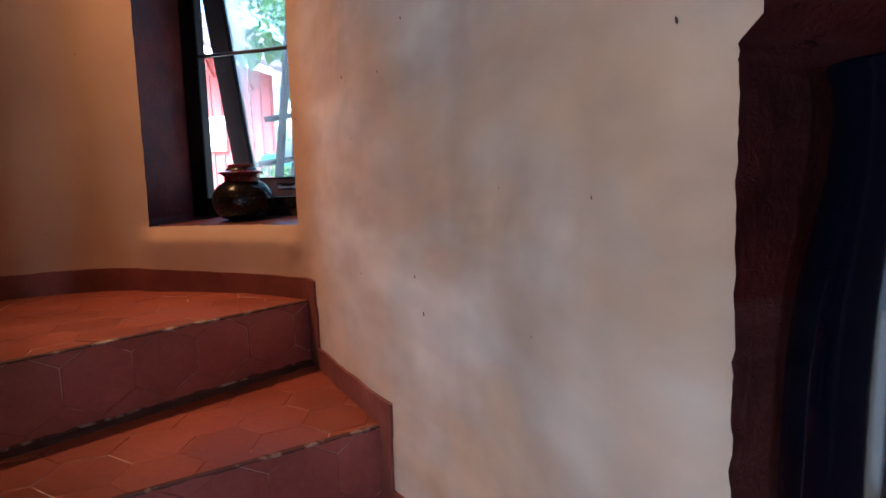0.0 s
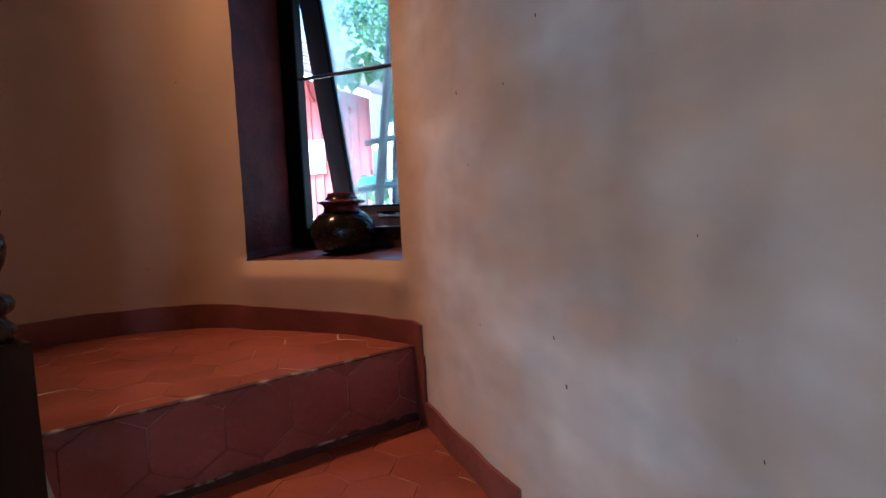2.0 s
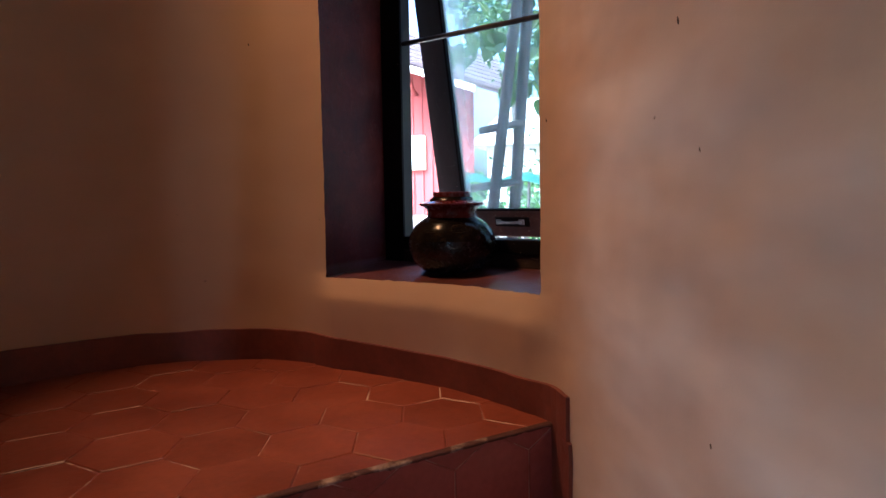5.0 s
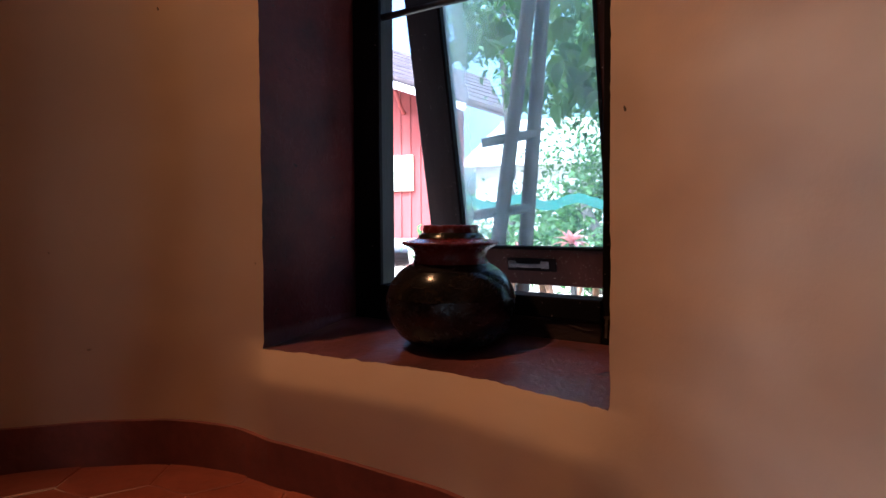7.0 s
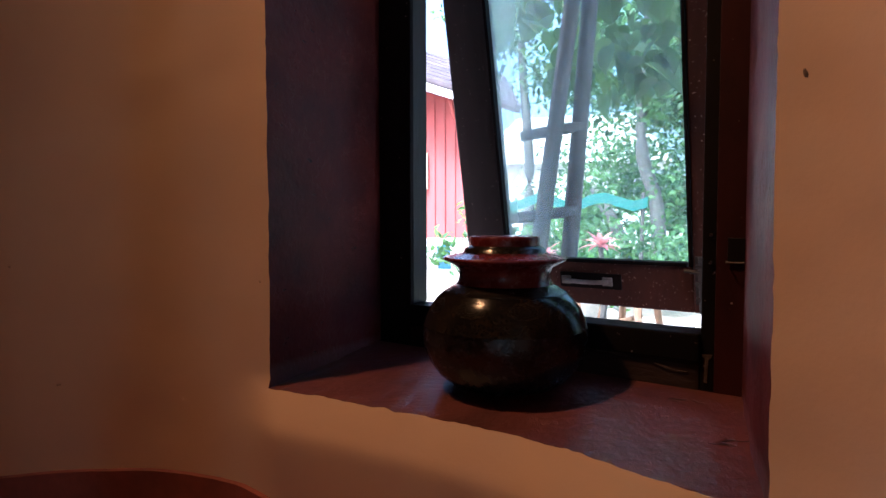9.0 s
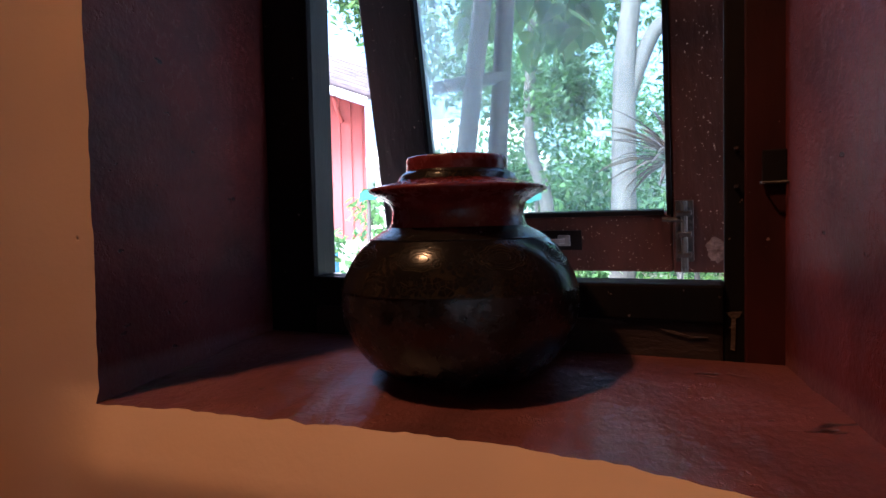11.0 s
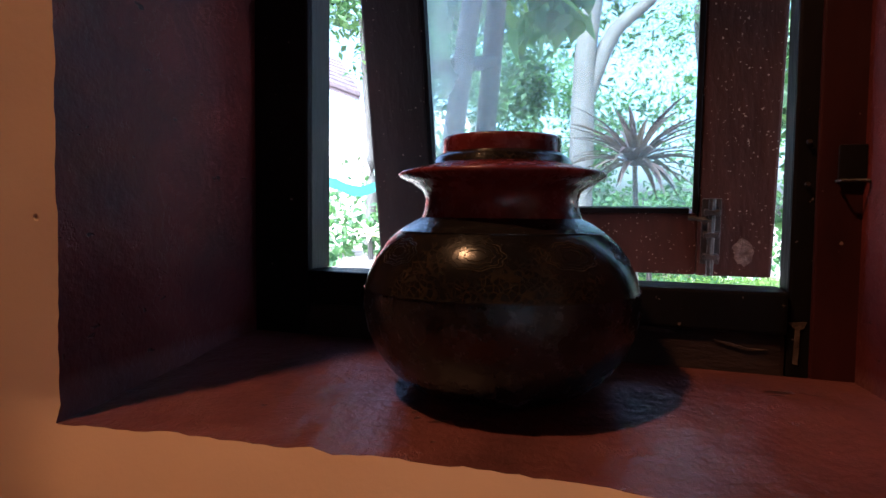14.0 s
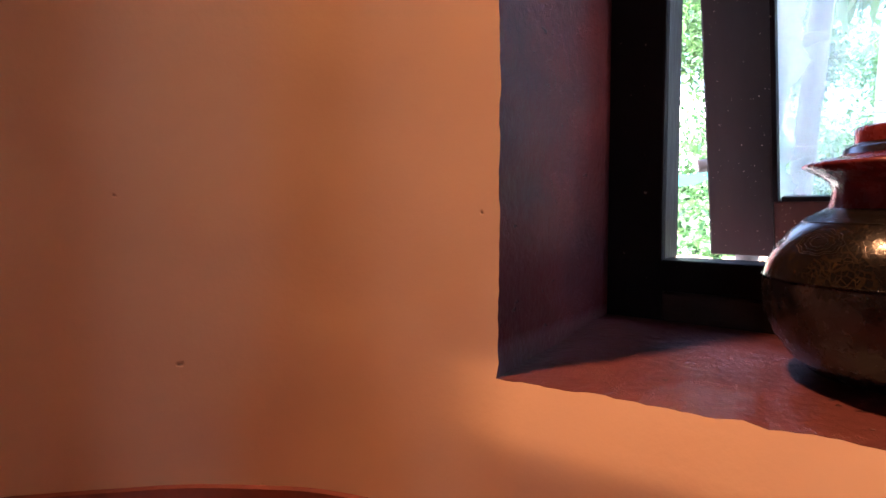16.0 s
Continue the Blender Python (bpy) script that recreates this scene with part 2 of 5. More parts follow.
def gilt_lacquer(name, tone):
    """Black lacquer with worn engraved gold scrolls."""
    m, nt, b = nodes(name, 0.18, 0.0, 0.22)
    v = nt.nodes.new("ShaderNodeTexVoronoi")
    v.feature, v.inputs["Scale"].default_value = "DISTANCE_TO_EDGE", 240
    w = nt.nodes.new("ShaderNodeTexWave")
    w.wave_type, w.inputs["Scale"].default_value, w.inputs["Distortion"].default_value, w.inputs["Detail"].default_value = "RINGS", 60, 14, 2
    tc = nt.nodes.new("ShaderNodeTexCoord")
    nt.links.new(tc.outputs["Object"], v.inputs["Vector"])
    nt.links.new(tc.outputs["Object"], w.inputs["Vector"])
    lines = ramp(nt, v.outputs[0], [(0.02, (1, 1, 1)), (0.06, (0, 0, 0))]).outputs[0]
    rings = ramp(nt, w.outputs[0], [(0.80, (0, 0, 0)), (0.93, (1, 1, 1))]).outputs[0]
    wear = ramp(nt, noise_node(nt, 22, 5, 0.7).outputs[0], [(0.42, (0, 0, 0)), (0.62, (1, 1, 1))]).outputs[0]
    k = mix(nt, 1.0, mix(nt, 0.6, lines, rings, "LIGHTEN"), wear, "MULTIPLY")
    nt.links.new(mix(nt, k, (0.006, 0.005, 0.005), tone), b.inputs["Base Color"])
    bump(nt, b, k, 0.08, 0.001)
    return m


GOLDLINE = painted("worn_gold_line", (0.008, 0.006, 0.004), (0.05, 0.032, 0.013), 70.0, 0.5, 0.2, 200, spread=(0.45, 0.6), gloss=0.12)
GILT = gilt_lacquer("engraved_gilt_lacquer", (0.030, 0.019, 0.009))
ENGRAVED = painted("dull_black_lacquer", (0.004, 0.0035, 0.0042), (0.022, 0.0165, 0.0185), 26.0, 0.24, 0.22, 110, spread=(0.46, 0.60), gloss=0.42)


def vase_glaze():
    m, nt, b = nodes("dark_blue_glaze", 0.10, 0.0, 0.14)
    tc = nt.nodes.new("ShaderNodeTexCoord")
    sep = nt.nodes.new("ShaderNodeSeparateXYZ")
    nt.links.new(tc.outputs["Object"], sep.inputs[0])
    n = noise_node(nt, 18, 4, 0.6)
    add = nt.nodes.new("ShaderNodeMath")
    add.operation, add.inputs[1].default_value = "MULTIPLY_ADD", 0.06
    nt.links.new(n.outputs[0], add.inputs[0])
    nt.links.new(sep.outputs[2], add.inputs[2])
    nt.links.new(ramp(nt, add.outputs[0], [(0.30, (0.005, 0.0015, 0.004)), (0.36, (0.0015, 0.002, 0.006))]).outputs[0], b.inputs["Base Color"])
    bump(nt, b, n.outputs[0], 0.05, 0.004)
    return m


GLAZE = vase_glaze()


def glass_material():
    """Dusty greenish window glass: clear with a thin veil of dust and a painted glare haze at left."""
    m, nt, b = nodes("dusty_window_glass", 0.02)
    out = nt.nodes["Material Output"]
    clear = nt.nodes.new("ShaderNodeBsdfTransparent")
    clear.inputs[0].default_value = (0.90, 0.955, 0.965, 1)
    gloss = nt.nodes.new("ShaderNodeBsdfGlossy")
    gloss.inputs["Roughness"].default_value = 0.05
    dust = nt.nodes.new("ShaderNodeBsdfTranslucent")
    dust.inputs[0].default_value = (0.86, 0.92, 0.92, 1)
    fr = nt.nodes.new("ShaderNodeFresnel")
    fr.inputs[0].default_value = 1.45
    a = nt.nodes.new("ShaderNodeMixShader")
    nt.links.new(fr.outputs[0], a.inputs[0])
    nt.links.new(clear.outputs[0], a.inputs[1])
    nt.links.new(gloss.outputs[0], a.inputs[2])
    c = nt.nodes.new("ShaderNodeMixShader")
    k = ramp(nt, noise_node(nt, 14, 5, 0.7).outputs[0], [(0.35, (0.04,) * 3), (0.75, (0.12,) * 3)])
    tc = nt.nodes.new("ShaderNodeTexCoord")
    sep = nt.nodes.new("ShaderNodeSeparateXYZ")
    nt.links.new(tc.outputs["Object"], sep.inputs[0])
    # Haze towards the left stile stands in for glare from the bright sky
    glare = nt.nodes.new("ShaderNodeMapRange")
    for key, v in (("From Min", -0.73), ("From Max", -0.58), ("To Min", 0.40), ("To Max", 0.0)):
        glare.inputs[key].default_value = v
    nt.links.new(sep.outputs[0], glare.inputs["Value"])
    total = nt.nodes.new("ShaderNodeMath")
    total.operation = "ADD"
    nt.links.new(k.outputs[0], total.inputs[0])
    nt.links.new(glare.outputs[0], total.inputs[1])
    nt.links.new(total.outputs[0], c.inputs[0])
    nt.links.new(a.outputs[0], c.inputs[1])
    nt.links.new(dust.outputs[0], c.inputs[2])
    nt.links.new(c.outputs[0], out.inputs[0])
    return m


GLASS = glass_material()


def leaf_material(name, dark, light, trans=0.45):
    m, nt, b = nodes(name, 0.5)
    geo = nt.nodes.new("ShaderNodeNewGeometry")
    col = ramp(nt, geo.outputs["Random Per Island"], [(0.0, dark), (1.0, light)]).outputs[0]
    nt.links.new(col, b.inputs["Base Color"])
    t = nt.nodes.new("ShaderNodeBsdfTranslucent")
    nt.links.new(mix(nt, 1.0, col, (1.35, 1.4, 1.0), "MULTIPLY"), t.inputs[0])
    s = nt.nodes.new("ShaderNodeMixShader")
    s.inputs[0].default_value = trans
    nt.links.new(b.outputs[0], s.inputs[1])
    nt.links.new(t.outputs[0], s.inputs[2])
    nt.links.new(s.outputs[0], nt.nodes["Material Output"].inputs[0])
    return m


LEAF = leaf_material("tree_leaves", (0.022, 0.055, 0.024), (0.11, 0.20, 0.07))
VINE = leaf_material("vine_leaves", (0.06, 0.12, 0.04), (0.14, 0.23, 0.065), 0.5)
SHRUB = leaf_material("shrub_leaves", (0.028, 0.075, 0.032), (0.15, 0.27, 0.10))
DRACAENA = leaf_material("dracaena_leaves", (0.03, 0.018, 0.022), (0.085, 0.06, 0.05), 0.25)
PINKLEAF = leaf_material("pink_leaves", (0.45, 0.12, 0.16), (0.65, 0.30, 0.32), 0.4)
CREAMLEAF = leaf_material("cream_leaves", (0.55, 0.5, 0.4), (0.7, 0.68, 0.55), 0.4)
GRASS = leaf_material("grass_blades", (0.07, 0.14, 0.03), (0.20, 0.32, 0.06), 0.4)
BARK = painted("grey_bark", (0.055, 0.052, 0.048), (0.115, 0.108, 0.095), 6.0, 0.85, 0.7, 40, (1, 1, 0.3), dist=0.01)
POLEWOOD = painted("grey_bamboo_pole", (0.045, 0.040, 0.036), (0.10, 0.088, 0.078), 7.0, 0.75, 0.4, 40, (1, 1, 0.2))
SOIL = painted("gravel_ground", (0.30, 0.25, 0.19), (0.58, 0.53, 0.45), 2.6, 0.95, 0.6, 25, dist=0.02)
REDBOARD = painted("faded_red_boards", (0.28, 0.050, 0.050), (0.37, 0.080, 0.075), 2.5, 0.7, 0.3, 25, (1, 1, 0.15))
CREAM = painted("cream_paint", (0.62, 0.58, 0.42), (0.74, 0.70, 0.54), 3.0, 0.6, 0.2)
WHITE = painted("white_paint", (0.68, 0.67, 0.64), (0.80, 0.79, 0.77), 3.0, 0.6, 0.2)
ROOFING = painted("brown_grey_shingles", (0.055, 0.040, 0.046), (0.11, 0.082, 0.092), 4.0, 0.8, 0.4)
NET = painted("green_shade_net", (0.012, 0.085, 0.072), (0.022, 0.14, 0.12), 12.0, 0.6, 0.2)
BLUE = painted("blue_plastic", (0.03, 0.14, 0.33), (0.05, 0.20, 0.42), 6.0, 0.4, 0.1)
STONE = painted("pale_stone", (0.35, 0.33, 0.30), (0.60, 0.57, 0.52), 5.0, 0.85, 0.4)


# ---- mesh helpers ----
def link(name, bm, material, smooth=False):
    me = bpy.data.meshes.new(name)
    bm.normal_update()
    bm.to_mesh(me)
    bm.free()
    me.materials.append(material)
    if smooth:
        me.polygons.foreach_set("use_smooth", [True] * len(me.polygons))
    return new(name, me)


def part(name, bm, material, parent, label="", smooth=False):
    ob = link(name, bm, material, smooth)
    ob.parent = parent
    return tagged(ob, label)


def thing(name, label, category, kind="", group=""):
    return tagged(new(name), label, category, group, kind)


def add_box(bm, m, sx, sy, sz, bevel=0.0):
    """A box centred on m, with its edges bevelled."""
    ret = bmesh.ops.create_cube(bm, size=1.0, matrix=m @ Matrix.Diagonal((sx, sy, sz, 1)))
    if bevel:
        edges = {e for v in ret["verts"] for e in v.link_edges}
        bmesh.ops.bevel(bm, geom=list(edges), offset=bevel, segments=2, affect="EDGES", profile=0.6)
    return bm


def box(m, sx, sy, sz, bevel=0.0):
    return add_box(bmesh.new(), m, sx, sy, sz, bevel)


def lathe(profile, seg=48, wobble=0.0):
    bm = bmesh.new()
    rings = []
    for r, z in profile:
        if r < 1e-5:
            rings.append([bm.verts.new((0, 0, z))])
            continue
        rings.append([bm.verts.new(((r + wobble * noise.noise((math.cos(a) * 2, math.sin(a) * 2, z * 18))) * math.cos(a), (r + wobble * noise.noise((math.sin(a) * 2, math.cos(a) * 2, z * 18 + 5))) * math.sin(a), z)) for a in [2 * math.pi * i / seg for i in range(seg)]])
    for a, b in zip(rings, rings[1:]):
        for i in range(max(len(a), len(b))):
            j = (i + 1) % seg
            if len(a) == 1:
                bm.faces.new((a[0], b[i], b[j]))
            elif len(b) == 1:
                bm.faces.new((a[i], a[j], b[0]))
            else:
                bm.faces.new((a[i], a[j], b[j], b[i]))
    bmesh.ops.recalc_face_normals(bm, faces=bm.faces)
    return bm


def tube(bm, pts, radii, seg=8):
    """A tapered limb through pts."""
    rings = []
    for i, p in enumerate(pts):
        d = (Vector(pts[min(i + 1, len(pts) - 1)]) - Vector(pts[max(i - 1, 0)])).normalized()
        q = d.to_track_quat("Z", "Y")
        rings.append([bm.verts.new(Vector(p) + q @ Vector((radii[i] * math.cos(2 * math.pi * k / seg), radii[i] * math.sin(2 * math.pi * k / seg), 0))) for k in range(seg)])
    for a, b in zip(rings, rings[1:]):
        for k in range(seg):
            bm.faces.new((a[k], a[(k + 1) % seg], b[(k + 1) % seg], b[k]))
    bm.faces.new(rings[0][::-1])
    bm.faces.new(rings[-1])
    return bm


def leaf_mesh(centres, sizes, rng, droop=0.3, aspect=0.5):
    """Bent pointed leaves, two quads each, at the given centres."""
    n = len(centres)
    yaw, tilt, roll = rng.uniform(0, 2 * np.pi, n), rng.normal(-droop, 0.5, n), rng.normal(0, 0.6, n)
    ax = np.stack([np.cos(yaw) * np.cos(tilt), np.sin(yaw) * np.cos(tilt), np.sin(tilt)], 1)
    side = np.stack([-np.sin(yaw), np.cos(yaw), np.zeros(n)], 1)
    up = np.cross(ax, side)
    side = side * np.cos(roll)[:, None] + up * np.sin(roll)[:, None]
    up = np.cross(ax, side)
    s = np.asarray(sizes)[:, None]
    c = np.asarray(centres)
    w = s * aspect * 0.5
    pts = np.stack([c - ax * s * 0.5, c - w * side + up * s * 0.05, c + up * s * 0.0, c + w * side + up * s * 0.05, c + ax * s * 0.5 - up * s * 0.12], 1).reshape(-1, 3)
    base = np.arange(n)[:, None] * 5
    faces = np.concatenate([base + np.array([[0, 2, 1]]), base + np.array([[1, 2, 4]]), base + np.array([[0, 3, 2]]), base + np.array([[2, 3, 4]])], 0)
    me = bpy.data.meshes.new("leaves")
    me.from_pydata(pts.tolist(), [], faces.tolist())
    return me


def leaves(name, centres, sizes, material, rng, parent=None, droop=0.3, aspect=0.5):
    me = leaf_mesh(centres, sizes, rng, droop, aspect)
    me.materials.append(material)
    ob = new(name, me)
    ob.parent = parent
    return ob


# ---- plan of the stair tower ----
PLAN = [(0.62, -1.98), (0.50, -0.75), (0.415, 0.0), (0.375, 0.20), (0.305, 0.44), (0.255, 0.58), (0.165, 0.86), (0.055, 1.115), (-0.055, 1.27), (-0.185, 1.50), (-0.295, 1.705),
        (-0.355, 1.792), (-0.45, 1.856), (-0.56, 1.908), (-0.72, 1.955), (-0.885, 1.99), (-1.03, 2.002), (-1.16, 1.975), (-1.28, 1.915), (-1.39, 1.82), (-1.48, 1.70), (-1.56, 1.52),
        (-1.62, 1.22), (-1.64, 0.8), (-1.64, -1.98)]
TOP = 4.0
LANDING = 1.08
RISE = 0.195


def spline(pts, step=0.01):
    out = []
    for i in range(len(pts) - 1):
        p0, p1, p2, p3 = (Vector(pts[max(0, min(len(pts) - 1, i + k))]) for k in (-1, 0, 1, 2))
        n = max(2, int((p2 - p1).length / step))
        for k in range(n):
            t = k / n
            out.append(0.5 * (2 * p1 + (p2 - p0) * t + (2 * p0 - 5 * p1 + 4 * p2 - p3) * t * t + (3 * p1 - p0 - 3 * p2 + p3) * t ** 3))
    return out + [Vector(pts[-1])]


CURVE = spline(PLAN)
LENGTHS = [0.0]
for p, q in zip(CURVE, CURVE[1:]):
    LENGTHS.append(LENGTHS[-1] + (q - p).length)
XS, YS = np.array([p.x for p in CURVE]), np.array([p.y for p in CURVE])


def at(s):
    return Vector((float(np.interp(s, LENGTHS, XS)), float(np.interp(s, LENGTHS, YS))))


def outward(s):
    d = (at(s + 0.03) - at(s - 0.03)).normalized()
    return Vector((d.y, -d.x))


def nearest(x, y):
    return LENGTHS[int(np.argmin((XS - x) ** 2 + (YS - y) ** 2))]


S_WIN_R, S_WIN_L = nearest(-0.355, 1.792), nearest(-0.900, 1.99)
S_NICHE_A, S_NICHE_B = nearest(0.43, -0.1), nearest(0.291, 0.480)
S_LEFT_A, S_LEFT_B = nearest(-1.507, 1.638), nearest(-1.62, 1.15)


def wall_point(s, z, off=0.0):
    """The hand-trowelled inner face, uneven by some millimetres."""
    p, n = at(s), outward(s)
    h = 0.009 * noise.noise((p.x * 3, p.y * 3, z * 0.9)) + 0.005 * noise.noise((p.x * 8, p.y * 8, z * 2.4)) + 0.0014 * noise.noise((p.x * 24, p.y * 24, z * 15))
    if S_WIN_R - 0.05 < s < S_WIN_L + 0.05 and 0.95 < z < 1.31:
        lean = min(1, (1.302 - z) / 0.055) if z > 1.232 else 1 - 0.35 * min(1, (1.232 - z) / 0.1) if z > 1.132 else 0.65 * (z - 0.95) / 0.182
        h -= 0.025 * max(0.0, lean) ** 0.9 * min(1, (s - S_WIN_R + 0.05) / 0.08, (S_WIN_L + 0.05 - s) / 0.08)
    if S_NICHE_B - 0.03 < s < S_NICHE_B + 0.05 and z < 1.59:
        h += 0.022 * min(1.0, 1 - (s - S_NICHE_B) / 0.05) ** 2 * min(1, (1.59 - z) / 0.04)
    p = p + n * (off + h)
    return Vector((p.x, p.y, z))


HOLES = {"window": (S_WIN_R, S_WIN_L, 1.298, 2.36), "niche": (S_NICHE_A, S_NICHE_B, 0.86, 1.555), "door": (nearest(-1.64, -0.3), nearest(-1.64, -1.1), 0.0, 2.05), "left": (S_LEFT_A, S_LEFT_B, 1.268, 2.2)}


def steps_between(lo, hi, size, marks):
    out = []
    stops = sorted({lo, hi, *[m for m in marks if lo < m < hi]})
    for a, b in zip(stops, stops[1:]):
        n = max(1, round((b - a) / size))
        out += [a + (b - a) * k / n for k in range(n)]
    return out + [hi]


FINE_S = [S_WIN_R + (S_WIN_L - S_WIN_R) * k / 76 for k in range(1, 76)]
FINE_Z = [0.95 + 0.0075 * k for k in range(1, 122)]
EDGES_S, EDGES_Z = [v for h in HOLES.values() for v in h[:2]], [v for h in HOLES.values() for v in h[2:]]
FINE_S = [v for v in FINE_S if min(abs(v - e) for e in EDGES_S) > 0.004]
FINE_Z = [v for v in FINE_Z if min(abs(v - e) for e in EDGES_Z) > 0.004]
GRID_S = steps_between(0.0, LENGTHS[-1], 0.022, [v for h in HOLES.values() for v in h[:2]] + FINE_S)
GRID_Z = steps_between(0.0, 2.5, 0.024, [v for h in HOLES.values() for v in h[2:]] + FINE_Z) + [2.8, 3.2, 3.6, TOP]


def ragged(s, z):
    """The small crumbling of a corner's line."""
    chip = max(0.0, noise.noise((s * 45, z * 45, 11.3)) - 0.25)
    return 0.0013 * noise.noise((s * 22, z * 22, 3.1)) + 0.0016 * noise.noise((s * 75, z * 75, 7.7)) + 0.0018 * noise.noise((s * 190, z * 190, 1.7)) + 0.005 * chip


def edge_shift(s, z, hole):
    s0, s1, z0, z1 = HOLES[hole]
    much = 1.0 if hole == "niche" else 0.7
    ds = ragged(s, z) * much if s in (s0, s1) else 0
    dz = ragged(s, z + 9) * much if z in (z0, z1) else 0
    if hole == "window" and z == z0:
        dz -= 0.007 * (s - s0) / (s1 - s0)
    if hole == "niche" and z > z1 - 0.05:
        dz -= 0.034 * max(0.0, 1 - (s1 - s) / 0.085) ** 2 * (z - z1 + 0.05) / 0.05
    return ds, dz


def edge_point(s, z, hole):
    ds, dz = edge_shift(s, z, hole)
    return wall_point(s + ds, z + dz)


def grid_point(s, z):
    """A point of the wall's grid; next to an opening it follows the crumbled edge."""
    for name, (s0, s1, z0, z1) in HOLES.items():
        if s0 <= s <= s1 and z0 <= z <= z1:
            return edge_point(s, z, name)
        if s0 - 0.03 < s < s1 + 0.03 and z0 - 0.03 < z < z1 + 0.03:
            cs, cz = min(max(s, s0), s1), min(max(z, z0), z1)
            fade = 1 - max(abs(s - cs), abs(z - cz)) / 0.03
            ds, dz = edge_shift(cs, cz, name)
            return wall_point(s + ds * fade, z + dz * fade)
    return wall_point(s, z)


def build_wall():
    ss, zs = GRID_S, GRID_Z
    bm = bmesh.new()
    grid = {}
    for i, s in enumerate(ss):
        for j, z in enumerate(zs):
            grid[i, j] = bm.verts.new(grid_point(s, z))
    for i in range(len(ss) - 1):
        for j in range(len(zs) - 1):
            sm, zm = (ss[i] + ss[i + 1]) / 2, (zs[j] + zs[j + 1]) / 2
            if any(a < sm < b and c < zm < d for a, b, c, d in HOLES.values()):
                continue
            bm.faces.new((grid[i, j], grid[i, j + 1], grid[i + 1, j + 1], grid[i + 1, j]))
    for v in [v for v in bm.verts if not v.link_faces]:
        bm.verts.remove(v)
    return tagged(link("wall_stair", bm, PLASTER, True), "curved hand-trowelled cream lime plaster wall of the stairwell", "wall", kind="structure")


stair_wall = build_wall()


def plaster_nick(x, y, z, size):
    """A small dark nick pressed into the plaster at a plan point."""
    sx = nearest(x, y)
    p, n = wall_point(sx, z), outward(sx)
    bm = bmesh.new()
    bmesh.ops.create_icosphere(bm, subdivisions=2, radius=1.0)
    along = Vector((-n.y, n.x, 0))
    for v in bm.verts:
        k = 1 + 0.35 * noise.noise(v.co * 1.7 + Vector((x * 50, y * 50, 0)))
        v.co = p + along * (v.co.x * size * 0.5 * k + v.co.z * size * 0.25) + Vector((0, 0, v.co.z * size * k)) + Vector((n.x, n.y, 0)) * v.co.y * 0.0008
    part("nick", bm, NICK, stair_wall, "small dark nick in the plaster")


NICK = painted("dark_nick", (0.05, 0.03, 0.022), (0.16, 0.11, 0.08), 120.0, 0.9)
for x, y, z, size in ((0.037, 1.140, 1.168, 0.0042), (0.019, 1.166, 1.236, 0.0032), (-0.153, 1.444, 1.661, 0.0045), (0.0, 1.193, 1.723, 0.0035), (-1.095, 1.988, 1.848, 0.0030), (-0.121, 1.387, 1.211, 0.0030), (0.188, 0.787, 1.213, 0.0020),
                      (-0.052, 1.266, 1.640, 0.0028), (-0.136, 1.413, 1.518, 0.0025), (0.274, 0.527, 1.546, 0.0034), (0.232, 0.652, 1.399, 0.0022), (-0.342, 1.773, 1.602, 0.0035), (0.156, 0.881, 1.407, 0.0013)):
    plaster_nick(x, y, z, size)


def build_outer_wall():
    """The wall's outer face, cut for the window and closed over the niches."""
    a, b, c, d = HOLES["window"]
    e, f = HOLES["door"][:2]
    ss = steps_between(0.0, LENGTHS[-1], 0.12, [a, b, e, f])
    zs = steps_between(-0.1, TOP + 0.1, 0.5, [0.0, 2.05, 1.33, 2.33])
    bm = bmesh.new()
    grid = {}
    for i, s in enumerate(ss):
        for j, z in enumerate(zs):
            near = 0.31 if a - 0.2 < s < b + 0.2 else 0.42
            p = at(s) + outward(s) * near
            grid[i, j] = bm.verts.new((p.x, p.y, z))
    for i in range(len(ss) - 1):
        for j in range(len(zs) - 1):
            mid = (ss[i] + ss[i + 1]) / 2
            high = (zs[j] + zs[j + 1]) / 2
            if (a < mid < b and 1.33 < high < 2.33) or (e < mid < f and 0 < high < 2.05):
                continue
            bm.faces.new((grid[i, j], grid[i + 1, j], grid[i + 1, j + 1], grid[i, j + 1]))
    for v in [v for v in bm.verts if not v.link_faces]:
        bm.verts.remove(v)
    tagged(link("wall_outer", bm, PLASTER_OUT), "red-brown plastered outer face of the stair tower", "wall", kind="structure")


build_outer_wall()

# ---- window frame's own axes: u along the sill, n outwards ----
WO, WU, WN = Vector((-0.785, 2.228, 0)), Vector((0.951, -0.310, 0)), Vector((0.310, 0.951, 0))
WIDTH, SILL_Z, HEAD_Z = 0.432, 1.374, 2.30


def win(u, n, z):
    return WO + WU * u + WN * n + Vector((0, 0, z))


def win_pose(u, n, z):
    m = Matrix.Identity(4)
    m.col[0], m.col[1], m.col[2], m.col[3] = (*WU, 0), (*WN, 0), (0, 0, 1, 0), (*win(u, n, z), 1)
    return m


